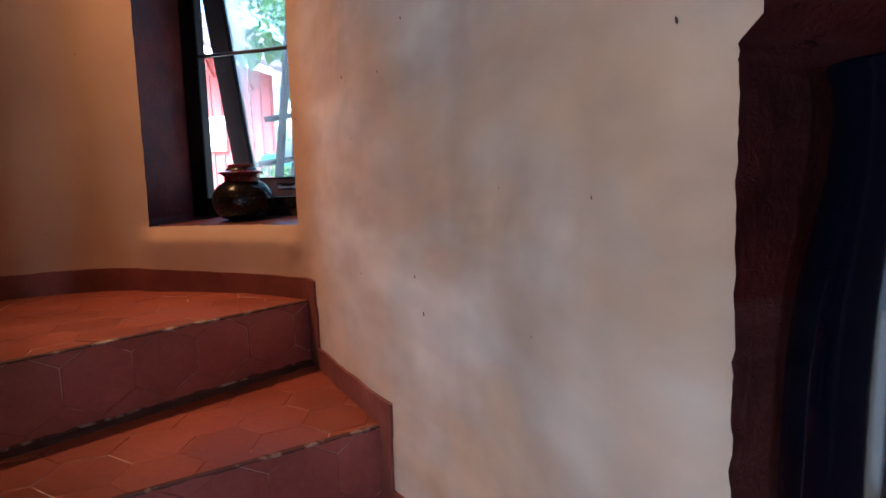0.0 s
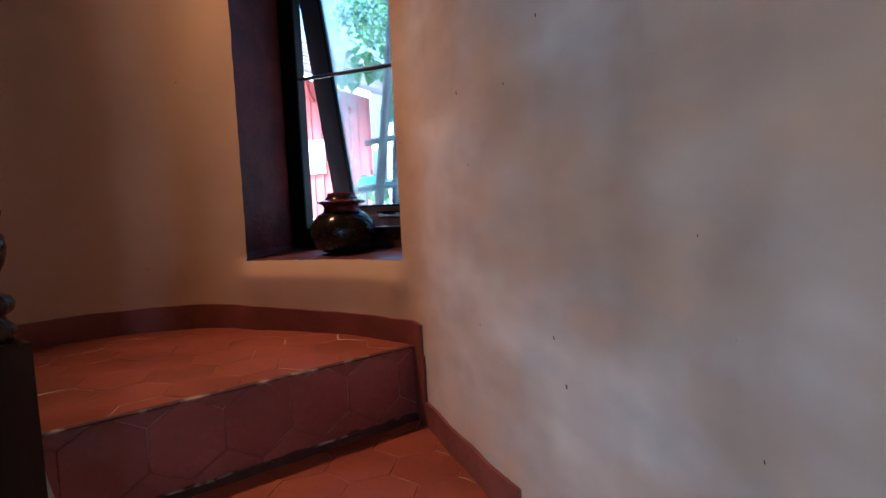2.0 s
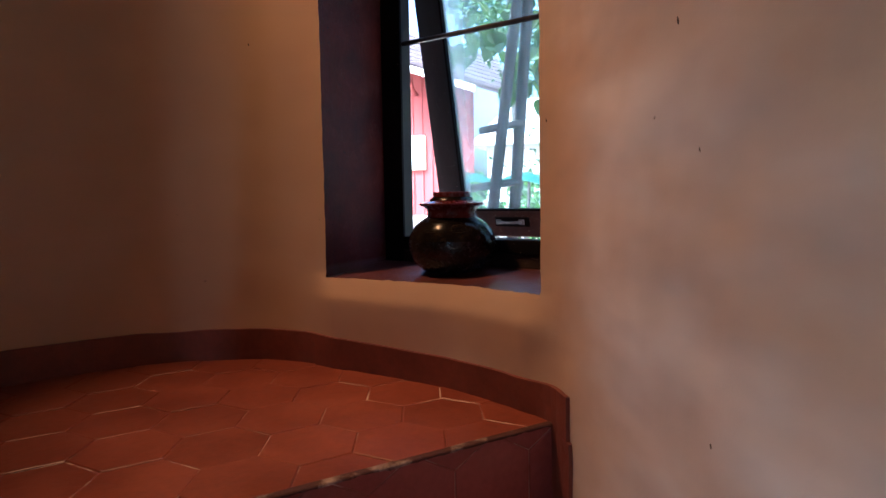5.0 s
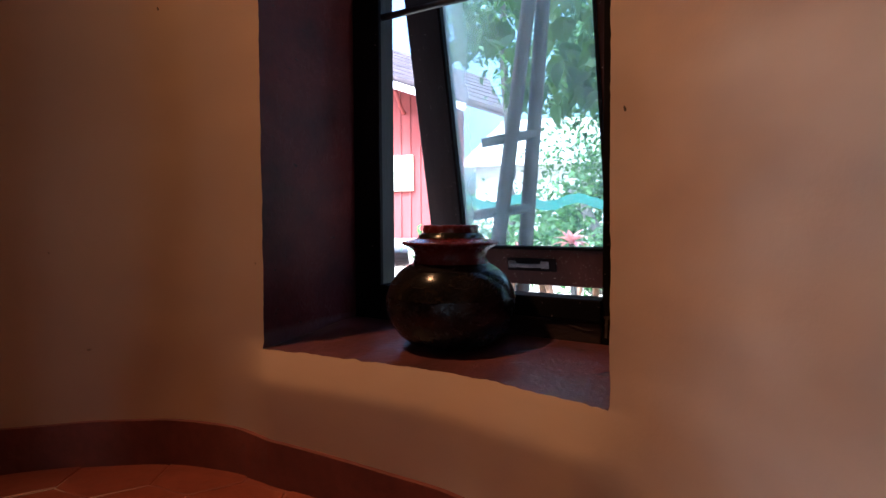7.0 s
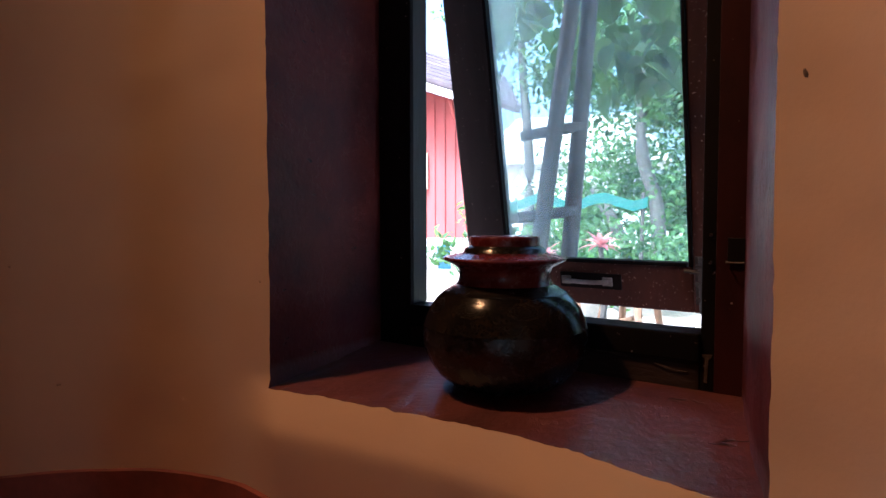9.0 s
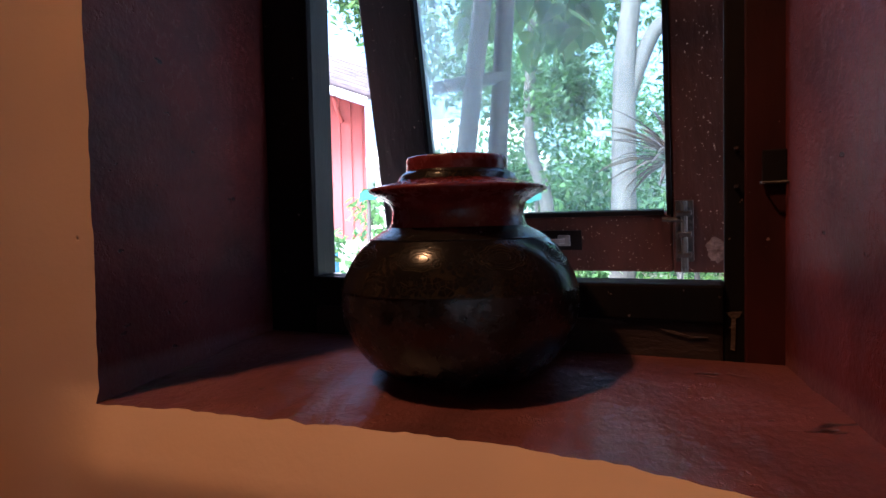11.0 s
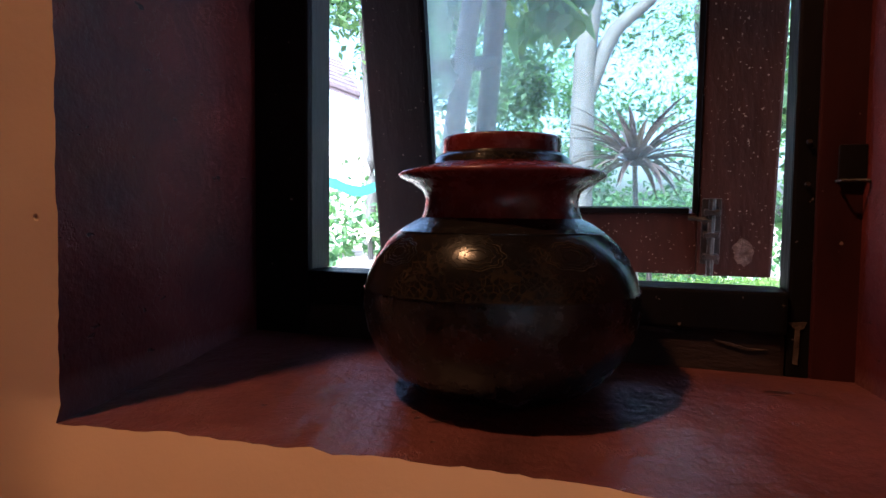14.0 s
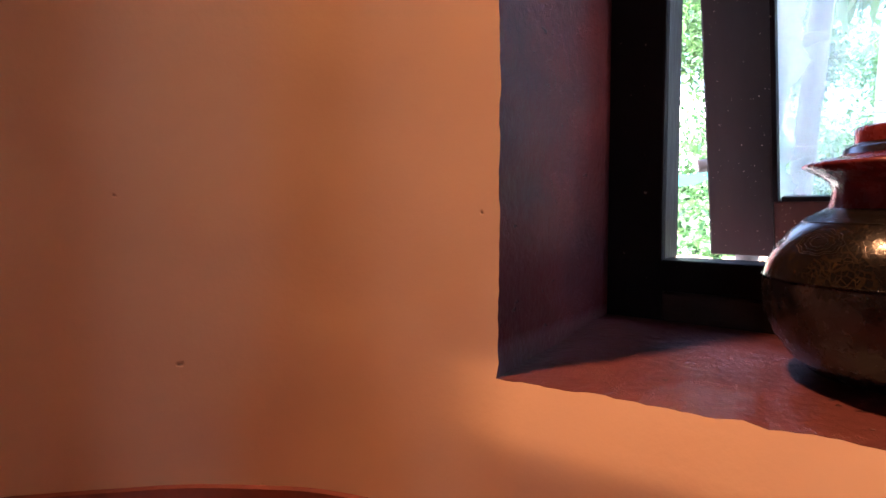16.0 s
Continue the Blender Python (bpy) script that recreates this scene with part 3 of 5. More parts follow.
def loft(name, front, back, material, label, rough_amp=0.003, rows=14, smooth=True):
    """A skin between two closed loops, with small lumps."""
    bm = bmesh.new()
    rings = []
    for k in range(rows + 1):
        t = k / rows
        ring = []
        for f, b in zip(front, back):
            p = f.lerp(b, t)
            amp = rough_amp * min(1, t * 6, (1 - t) * 6)
            p = p + amp * Vector((noise.noise(p * 14), noise.noise(p * 14 + Vector((5, 0, 0))), noise.noise(p * 14 + Vector((0, 5, 0))))) + 0.35 * amp * Vector((noise.noise(p * 60), 0, noise.noise(p * 60 + Vector((0, 5, 0)))))
            ring.append(bm.verts.new(p))
        rings.append(ring)
    n = len(front)
    for a, b in zip(rings, rings[1:]):
        for i in range(n):
            j = (i + 1) % n
            bm.faces.new((a[i], b[i], b[j], a[j]))
    bm.normal_update()
    for e in bm.edges:
        if len(e.link_faces) == 2 and e.calc_face_angle(0.0) > 0.6:
            e.smooth = False
    ob = link(name, bm, material, smooth)
    return tagged(ob, label, "window reveal" if "reveal" in name else "niche", kind="structure")


def hole_loop(hole, step=0.02):
    a, b, c, d = HOLES[hole]
    ss, zs = [v for v in GRID_S if a <= v <= b], [v for v in GRID_Z if c <= v <= d]
    loop = [(s, c) for s in ss] + [(b, z) for z in zs[1:]] + [(s, d) for s in ss[::-1][1:]] + [(a, z) for z in zs[::-1][1:-1]]
    return loop, (a, b, c, d)


loop, (a, b, c, d) = hole_loop("window")
front = [edge_point(s, z, "window") for s, z in loop]
back = []
for s, z in loop:
    k, h = (b - s) / (b - a), (z - c) / (d - c)
    back.append(win(-0.062 + k * (WIDTH + 0.108), -0.015, 1.308 + h * 1.07))
loft("window_reveal", front, back, OXIDE, "deep window reveal in worn dark red oxide paint")


# ---- right and left niches ----
def niche(hole, corners, label, material, closed=True):
    """A niche that narrows to the four plan corners given: (x, y) at the start and at the end of the back."""
    loop, (a, b, c, d) = hole_loop(hole)
    front = [edge_point(s, z, hole) for s, z in loop]
    (x0, y0), (x1, y1) = corners
    back = []
    for s, z in loop:
        k, h = (s - a) / (b - a), (z - c) / (d - c)
        back.append(Vector((x0 + (x1 - x0) * k, y0 + (y1 - y0) * k, c + 0.01 + h * (d - c - 0.03))))
    ob = loft("niche" if closed else "window_reveal", front, back, material, label, 0.004, 10)
    if not closed:
        return ob
    bm = bmesh.new()
    bm.from_mesh(ob.data)
    bm.verts.ensure_lookup_table()
    n = len(loop)
    bm.faces.new(bm.verts[-n:])
    bm.to_mesh(ob.data)
    bm.free()
    return ob


niche("niche", ((0.70, 0.02), (0.60, 0.60)), "dark red-brown painted wall niche with a crumbling plaster edge", OXIDE)
niche("left", ((-1.80, 1.78), (-1.95, 1.20)), "shadowy wall niche with rounded dark red painted edges", OXIDE)
niche("door", ((-2.05, -0.3), (-2.05, -1.1)), "plastered reveal of an open side doorway", PLASTER, False)


# ---- floor, ceiling, back wall with a small window ----
tagged(link("floor", box(pose(-0.5, -0.2, -0.05), 3.0, 5.2, 0.1), CONCRETE), "worn red cement floor below the stair", "floor", kind="structure")
tagged(link("ceiling", box(pose(-0.5, 0.1, TOP + 0.05), 3.4, 5.0, 0.1), CEIL), "cream plaster ceiling over the stairwell", "ceiling", kind="structure")
bm = box(pose(-1.06, -2.03, 2.0), 1.32, 0.16, 4.0)
add_box(bm, pose(0.68, -2.03, 2.0), 0.36, 0.16, 4.0)
add_box(bm, pose(0.05, -2.03, 2.73), 0.9, 0.16, 2.54)
add_box(bm, pose(0.05, -2.03, 0.57), 0.9, 0.16, 1.14)
add_box(bm, pose(-0.225, -2.03, 1.30), 0.35, 0.16, 0.32)
add_box(bm, pose(0.325, -2.03, 1.30), 0.35, 0.16, 0.32)
tagged(link("wall_back", bm, PLASTER), "cream plaster wall with a small window opening", "wall", kind="structure")
# Out of view; added to keep the doorway's light off the left wall
tagged(link("light_block_wall", box(pose(-1.29, 0.84, 2.0), 0.74, 0.10, 4.0, 0.01), PLASTER), "unseen plaster partition added to block the doorway's light", "wall", kind="structure")


# ---- stairs: each tread a slab that runs under the curved wall ----
NOSES = [((-0.322, 1.772), (-0.870, 1.141)), ((-0.080, 1.300), (-0.80, 0.815)), ((0.20, 0.80), (-0.80, 0.62)), ((0.34, 0.42), (-0.82, 0.40)), ((0.42, 0.10), (-0.82, 0.10)), ((0.47, -0.2), (-0.82, -0.2))]


def extrude_poly(pts, z0, z1):
    bm = bmesh.new()
    lo, hi = [bm.verts.new((x, y, z0)) for x, y in pts], [bm.verts.new((x, y, z1)) for x, y in pts]
    bm.faces.new(lo[::-1])
    bm.faces.new(hi)
    for i in range(len(pts)):
        j = (i + 1) % len(pts)
        bm.faces.new((lo[i], lo[j], hi[j], hi[i]))
    bmesh.ops.recalc_face_normals(bm, faces=bm.faces)
    return bm


def stretch_right(nose, d):
    (x0, y0), (x1, y1) = nose
    v = (Vector((x0, y0)) - Vector((x1, y1))).normalized()
    return (x0 + v.x * d, y0 + v.y * d)


stair = thing("stair", "winding stair with terracotta hexagon tiles and wine-red risers", "stairs", kind="structure")
for k, nose in enumerate(NOSES):
    z = LANDING - RISE * k - 0.0014
    r0, l0 = stretch_right(nose, 0.16), nose[1]
    if k == 0:
        poly = [r0, (-0.2, 2.07), (-0.9, 2.1), (-1.5, 1.95), (-1.75, 1.4), (-1.72, 1.0), l0]
    else:
        up = NOSES[k - 1]
        poly = [r0, stretch_right(up, 0.16), up[1], l0]
    part("step", extrude_poly(poly, 0.0, z), GROUT, stair)


def clip(poly, a, n):
    """Keep what lies on the side of a that n points to."""
    out = []
    for p, q in zip(poly, poly[1:] + poly[:1]):
        dp, dq = (p - a).dot(n), (q - a).dot(n)
        if dp >= 0:
            out.append(p)
        if dp * dq < 0:
            out.append(p.lerp(q, dp / (dp - dq)))
    return out


def hex_tile(poly, m, depth, rim=0.002):
    """A tile with a softened rim on the flat polygon poly, laid by m with its face up."""
    bm = bmesh.new()
    c = sum(poly, Vector((0, 0))) / len(poly)
    ins = [p + (c - p).normalized() * rim for p in poly]
    rings = [[bm.verts.new((p.x, p.y, -depth)) for p in poly], [bm.verts.new((p.x, p.y, -0.0012)) for p in poly], [bm.verts.new((p.x, p.y, 0)) for p in ins]]
    for lo, hi in zip(rings, rings[1:]):
        for i in range(len(poly)):
            j = (i + 1) % len(poly)
            bm.faces.new((lo[i], lo[j], hi[j], hi[i]))
    bm.faces.new(rings[-1])
    bm.transform(m)
    return bm


def hexes(origin, ux, x0, x1, y0, y1, size, gap):
    """Hexagons with a flat side along ux: centres and corners in the plane."""
    uy = Vector((-ux.y, ux.x))
    h = size * math.sqrt(3) / 2
    i = 0
    x = x0
    while x <= x1:
        y = y0 + (h * 0.5 if i % 2 else 0)
        while y <= y1:
            c = origin + ux * x + uy * y
            yield c, [c + (ux * math.cos(math.radians(60 * k)) + uy * math.sin(math.radians(60 * k))) * (size / 2 - gap) for k in range(6)]
            y += h
        x += size * 0.75
        i += 1


def lay_treads(k):
    z = LANDING - RISE * k
    (rx, ry), (lx, ly) = NOSES[k]
    r, l = Vector((rx, ry)), Vector((lx, ly))
    inward = Vector((-(r - l).y, (r - l).x)).normalized()
    cuts = [(l + inward * 0.004, inward)]
    if k:
        (ax, ay), (bx, by) = NOSES[k - 1]
        cuts.append((Vector((ax, ay)), -Vector((-(ay - by), ax - bx)).normalized()))
    else:
        cuts += [(Vector((-0.858, 1.155)), Vector((-0.2, 0.98)))]
    origin, ux = (Vector((-0.62, 1.60)), Vector((0.985, -0.17)).normalized()) if k == 0 else (r, Vector((0.87, 0.49)))
    for c, poly in hexes(origin, ux, -1.2, 1.2, -1.0, 1.0, 0.168, 0.0009):
        s = nearest(c.x, c.y)
        if (c - at(s)).dot(outward(s)) > 0.07:
            continue
        for a, n in cuts:
            poly = clip(poly, a, n) if poly else poly
        if len(poly) < 3 or abs(sum(p.x * q.y - q.x * p.y for p, q in zip(poly, poly[1:] + poly[:1]))) < 0.0006:
            continue
        lift = random.uniform(-0.0012, 0.0012)
        part("tile", hex_tile(poly, pose(0, 0, z + lift), 0.006), TREAD_TILE, stair)


def lay_risers(k):
    """Half-hexagon and square tiles on the riser under a nose."""
    z1, z0 = LANDING - RISE * k - 0.004, LANDING - RISE * (k + 1)
    (rx, ry), (lx, ly) = NOSES[k]
    r, l = Vector((rx, ry, 0)), Vector((lx, ly, 0))
    u = (r - l).normalized()
    m = Matrix.Identity(4)
    m.col[0], m.col[1], m.col[2] = (*u, 0), (0, 0, 1, 0), (*u.cross(Vector((0, 0, 1))), 0)
    m.col[3] = (*(l + u.cross(Vector((0, 0, 1))) * 0.0018), 1)
    length = (l - r).length
    for c, poly in hexes(Vector((0.085, z0 + 0.098)), Vector((0, 1)), -0.5, 0.5, -1.5, 0.4, 0.172, 0.0009):
        for a, n in ((Vector((0, z0 + 0.004)), Vector((0, 1))), (Vector((0, z1)), Vector((0, -1))), (Vector((0, 0)), Vector((1, 0))), (Vector((length + 0.09, 0)), Vector((-1, 0)))):
            poly = clip(poly, a, n) if poly else poly
        if len(poly) < 3 or abs(sum(p.x * q.y - q.x * p.y for p, q in zip(poly, poly[1:] + poly[:1]))) < 0.0006:
            continue
        part("riser_tile", hex_tile(poly, m @ pose(0, 0, random.uniform(0, 0.0006)), 0.004), RISER_TILE, stair)


def worn_nose(k):
    """Pale chipped cement along a tread's front edge."""
    (rx, ry), (lx, ly) = NOSES[k]
    r, l = Vector((rx, ry, LANDING - RISE * k)), Vector((lx, ly, LANDING - RISE * k))
    u = (l - r).normalized()
    out = -u.cross(Vector((0, 0, 1)))
    bm = bmesh.new()
    n = 90
    prev = None
    for i in range(n + 1):
        p = r + u * ((l - r).length * i / n)
        q = 0.5 + 0.5 * noise.noise((i * 0.16, k * 7, 1)) + 0.4 * noise.noise((i * 0.6, k * 7, 4))
        h = 0.002 + 0.006 * max(0.0, q)
        cur = [bm.verts.new(p - out * 0.006 + Vector((0, 0, 0.0006))), bm.verts.new(p + out * 0.0045 + Vector((0, 0, -0.0002))), bm.verts.new(p + out * 0.0062 + Vector((0, 0, -0.002))), bm.verts.new(p + out * 0.0055 + Vector((0, 0, -h)))]
        if prev:
            for j in range(3):
                bm.faces.new((prev[j], prev[j + 1], cur[j + 1], cur[j]))
        prev = cur
    part("nosing", bm, NOSING, stair, "chipped pale cement edge")


def riser_foot(k):
    """Dark fillet at a riser's foot with a chipped pale lip above it."""
    (rx, ry), (lx, ly) = NOSES[k]
    z = LANDING - RISE * (k + 1)
    r, l = Vector((rx, ry, z)), Vector((lx, ly, z))
    u = (l - r).normalized()
    out = -u.cross(Vector((0, 0, 1)))
    for name, rows, mat, label in (("mortar_fillet", ((0.002, 0.014), (0.006, 0.013), (0.012, 0.006), (0.015, 0.0005)), FOOTLINE, "dark strip at the foot of the riser"), ("chipped_lip", ((0.0018, 0.0185), (0.0042, 0.0175), (0.0055, 0.0150), (0.0050, 0.0125)), NOSING, "chipped pale cement lip")):
        bm = bmesh.new()
        prev = None
        for i in range(71):
            p = r + u * ((l - r).length * i / 70)
            w = 1 + 0.35 * noise.noise((i * 0.31, k * 5, len(name)))
            cur = [bm.verts.new(p + out * d * w + Vector((0, 0, h * w))) for d, h in rows]
            if prev:
                for j in range(len(rows) - 1):
                    bm.faces.new((prev[j], prev[j + 1], cur[j + 1], cur[j]))
            prev = cur
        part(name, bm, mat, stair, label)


# ---- skirting: a painted cement band that steps down with the stair ----
def band(s0, s1, z0, z1, parent, thick=0.007):
    bm = bmesh.new()
    n = max(2, int((s1 - s0) / 0.02))
    m = max(2, int((z1 - z0) / 0.02))
    rows = []
    for i in range(n + 1):
        s = s0 + (s1 - s0) * i / n
        top = z1 + 0.012 * min(1, max(0, s - S_WIN_R - 0.2) / 0.5) * (z1 > LANDING) + 0.003 * noise.noise((s * 9, z1, 0)) + 0.0012 * noise.noise((s * 50, z1, 0))
        row = [bm.verts.new(wall_point(s, z0 + (top - z0) * j / m, -thick)) for j in range(m + 1)]
        row.append(bm.verts.new(wall_point(s, top + 0.002, 0.01)))
        rows.append(row)
    for p, q in zip(rows, rows[1:]):
        for j in range(len(p) - 1):
            bm.faces.new((p[j], p[j + 1], q[j + 1], q[j]))
    for row in (rows[0], rows[-1]):
        s = s0 if row is rows[0] else s1
        inner = [bm.verts.new(wall_point(s, v.co.z, 0.01)) for v in row[:-1]]
        for j in range(len(inner) - 1):
            bm.faces.new((row[j], row[j + 1], inner[j + 1], inner[j]))
    bmesh.ops.recalc_face_normals(bm, faces=bm.faces)
    part("band", bm, SKIRT, parent, smooth=False)


skirting = thing("baseboard", "dark red cement skirting band stepping along the stair wall", "skirting", kind="structure")
for k, nose in enumerate(NOSES[:4]):
    z = LANDING - RISE * k
    s0 = nearest(*nose[0])
    s1 = LENGTHS[-1] - 2.2 if k == 0 else nearest(*NOSES[k - 1][0]) - 0.054
    band(s0 - (0.066 if k == 0 else 0.054), s1, z - 0.012, z + 0.064, skirting)
    band(s0 - (0.074 if k == 0 else 0.052), s0 + 0.004, z - RISE - 0.01, z - 0.012, skirting)


# ---- window: frame, bar, awning sash ----
window = thing("window_1", "small top-hung casement window pushed open, dark worn wood", "window", kind="structure")
bm = bmesh.new()
D = 0.04
for u, w in ((-0.0555, 0.11), (WIDTH + 0.055, 0.11)):
    add_box(bm, win_pose(u, D / 2 - 0.012, (1.30 + HEAD_Z) / 2 + 0.03), w, D, HEAD_Z - 1.30 + 0.1, 0.003)
add_box(bm, win_pose(WIDTH / 2, D / 2 - 0.008, HEAD_Z + 0.04), WIDTH, D - 0.006, 0.09, 0.003)
part("window_frame", bm, BLACKWOOD, window)
# thin strip that carries the daylight on the left jamb's inner face
for u in (-0.0015,):
    part("lit_jamb_face", box(win_pose(u, D / 2 - 0.008, (SILL_Z + HEAD_Z) / 2), 0.003, D - 0.006, HEAD_Z - SILL_Z, 0.0005), LIT_JAMB, window, "inner edge of the frame coloured daylit grey")
bm = box(win_pose(WIDTH / 2, D / 2 - 0.014, 1.357), WIDTH, D + 0.008, 0.034, 0.003)
part("window_sill", bm, BLACKWOOD, window, "black painted wooden bottom rail of the frame")
bm = box(win_pose(WIDTH / 2, 0.012, 1.319), WIDTH, 0.05, 0.042, 0.004)
part("sub_sill", bm, DARKBROWN, window, "weathered dark brown board under the rail")
bm = bmesh.new()
tube(bm, [win(-0.01, 0.0, 1.874), win(WIDTH * 0.5, 0.002, 1.873), win(WIDTH + 0.01, 0.0, 1.872)], [0.0065] * 3, 8)
part("window_bar", bm, IRON, window, "thin black iron bar across the opening", True)

CHIPPED = painted("bare_chipped_wood", (0.03, 0.019, 0.016), (0.13, 0.09, 0.07), 60.0, 0.85, 0.4, 160, gloss=0.2)


def chip(points, depth, parent, name, label):
    """A small raised splinter or drip with the outline given in the window's u and z."""
    bm = bmesh.new()
    lo, hi = [bm.verts.new(win(u, depth + 0.002, z)) for u, z in points], [bm.verts.new(win(u, depth - 0.0012, z)) for u, z in points]
    bm.faces.new(hi)
    for i in range(len(points)):
        j = (i + 1) % len(points)
        bm.faces.new((lo[i], lo[j], hi[j], hi[i]))
    bmesh.ops.recalc_face_normals(bm, faces=bm.faces)
    part(name, bm, CHIPPED, parent, label)


chip([(WIDTH + 0.001, 1.350), (WIDTH + 0.014, 1.351), (WIDTH + 0.012, 1.346), (WIDTH + 0.0095, 1.345), (WIDTH + 0.009, 1.328), (WIDTH + 0.0085, 1.317), (WIDTH + 0.0050, 1.318), (WIDTH + 0.0055, 1.330), (WIDTH + 0.006, 1.345)], -0.012, window, "paint_drip", "pale paint drip")
chip([(0.300, 1.341), (0.318, 1.3425), (0.331, 1.340), (0.346, 1.3385), (0.352, 1.336), (0.338, 1.3355), (0.322, 1.338), (0.309, 1.338)], -0.013, window, "splinter", "bare wood splinter")

for line in ([(0.322, 1.3575), (0.338, 1.3582), (0.355, 1.3575), (0.338, 1.3566)], [(0.338, 1.345), (0.350, 1.3475), (0.362, 1.345), (0.376, 1.3405), (0.361, 1.3428), (0.348, 1.3452)], [(0.380, 1.333), (0.392, 1.3315), (0.404, 1.328), (0.419, 1.3275), (0.404, 1.3258), (0.390, 1.3295)], [(0.402, 1.3445), (0.409, 1.345), (0.407, 1.3435)]):
    chip(line, -0.0135, window, "splinter", "bare wood splinter")
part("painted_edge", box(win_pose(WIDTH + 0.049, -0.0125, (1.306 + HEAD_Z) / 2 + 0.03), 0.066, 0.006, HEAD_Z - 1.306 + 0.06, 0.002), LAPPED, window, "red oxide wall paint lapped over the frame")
keeper = part("latch_keeper", box(win_pose(0.470, -0.0165, 1.472), 0.018, 0.007, 0.028, 0.001), BLACKWOOD, window, "black iron latch keeper")
part("staple", tube(bmesh.new(), [win(0.470 - 0.010, -0.019, 1.472 - 0.013), win(0.470 - 0.009, -0.027, 1.472 - 0.013), win(0.470 + 0.009, -0.027, 1.472 - 0.013), win(0.470 + 0.010, -0.019, 1.472 - 0.013)], [0.0012] * 4, 6), IRON, keeper)

TILT_OUT, HINGE = 10.8, 2.27
SASH = win_pose(0.0, 0.0438, HINGE) @ pose(0, 0, 0, TILT_OUT, 0, 0)


def sash_box(u0, u1, v0, v1, thick=0.032, n=0.0, bevel=0.003):
    return box(SASH @ pose((u0 + u1) / 2, n, -(v0 + v1) / 2), u1 - u0, thick, v1 - v0, bevel)


LONG = 0.918
sash = part("sash", sash_box(-0.0215, 0.0573, 0.0, LONG), SHADED_STILE, window, "worn brown wooden sash with pale paint specks")
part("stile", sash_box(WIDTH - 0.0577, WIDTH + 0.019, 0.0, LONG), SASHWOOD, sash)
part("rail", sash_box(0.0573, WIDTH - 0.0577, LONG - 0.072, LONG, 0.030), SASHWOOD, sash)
part("rail", sash_box(0.0573, WIDTH - 0.0577, 0.0, 0.06, 0.030), SASHWOOD, sash)
pane = part("pane", sash_box(0.054, WIDTH - 0.054, 0.055, LONG - 0.068, 0.004, 0.004, 0), GLASS, sash, "dusty greenish glass pane")
pane.visible_shadow = False
bm = sash_box(0.0573, 0.0633, 0.06, LONG - 0.072, 0.012, -0.012, 0.001)
add_box(bm, SASH @ pose(WIDTH - 0.0607, -0.012, -(LONG - 0.012) / 2), 0.006, 0.012, LONG - 0.132, 0.001)
add_box(bm, SASH @ pose(WIDTH / 2, -0.012, -(LONG - 0.075)), WIDTH - 0.134, 0.012, 0.006, 0.001)
part("glazing_bead", bm, BLACKWOOD, sash)
# bolt on the lower corner, stay on the bottom rail, hinge on the frame
bm = box(SASH @ pose(WIDTH - 0.044, -0.018, -(LONG - 0.052)), 0.020, 0.004, 0.074, 0.001)
tube(bm, [SASH @ Vector((WIDTH - 0.044, -0.025, -(LONG - 0.09))), SASH @ Vector((WIDTH - 0.044, -0.025, -(LONG - 0.004)))], [0.004, 0.004], 8)
tube(bm, [SASH @ Vector((WIDTH - 0.068, -0.024, -(LONG - 0.068))), SASH @ Vector((WIDTH - 0.044, -0.026, -(LONG - 0.066)))], [0.003, 0.003], 6)
for q in (0.025, 0.05, 0.075):
    add_box(bm, SASH @ pose(WIDTH - 0.044, -0.024, -(LONG - q)), 0.016, 0.012, 0.006, 0.001)
part("bolt", bm, IRON, sash, "rusty iron slide bolt")
bm = bmesh.new()
tube(bm, [SASH @ Vector((u, -0.022 - 0.006 * math.sin((u - 0.17) / 0.075 * math.pi), -(LONG - 0.042))) for u in np.linspace(0.17, 0.245, 8)], [0.0035] * 8, 8)
for u in (0.172, 0.243):
    add_box(bm, SASH @ pose(u, -0.018, -(LONG - 0.042)), 0.016, 0.006, 0.014, 0.001)
handle = part("handle", bm, STEEL, sash, "pale metal pull handle")
part("handle_plate", box(SASH @ pose(0.213, -0.0165, -(LONG - 0.042)), 0.105, 0.003, 0.026, 0.001), BLACKWOOD, handle, "dark backing plate")
bm = bmesh.new()
vs = [bm.verts.new(SASH @ Vector((WIDTH - 0.010 + 0.011 * math.cos(a) * (1 + 0.5 * noise.noise((a * 2, 0.3, 1))), -0.0166, -(LONG - 0.030) + 0.016 * math.sin(a) * (1 + 0.5 * noise.noise((a * 2, 2.3, 1)))))) for a in [2 * math.pi * i / 22 for i in range(22)]]
bm.faces.new(vs[::-1])
part("worn_patch", bm, painted("bare_sash_wood", (0.06, 0.03, 0.022), (0.24, 0.16, 0.125), 90.0, 0.8, 0.4, 200), sash, "patch of bare pale wood")
for u, z in ((0.010, 1.489), (0.010, 1.457)):
    bm = tube(bmesh.new(), [win(WIDTH + u, -0.0135, z), win(WIDTH + u, -0.0165, z + 0.0005)], [0.0022, 0.0016], 8)
    part("nail_head", bm, DARKBROWN, window)


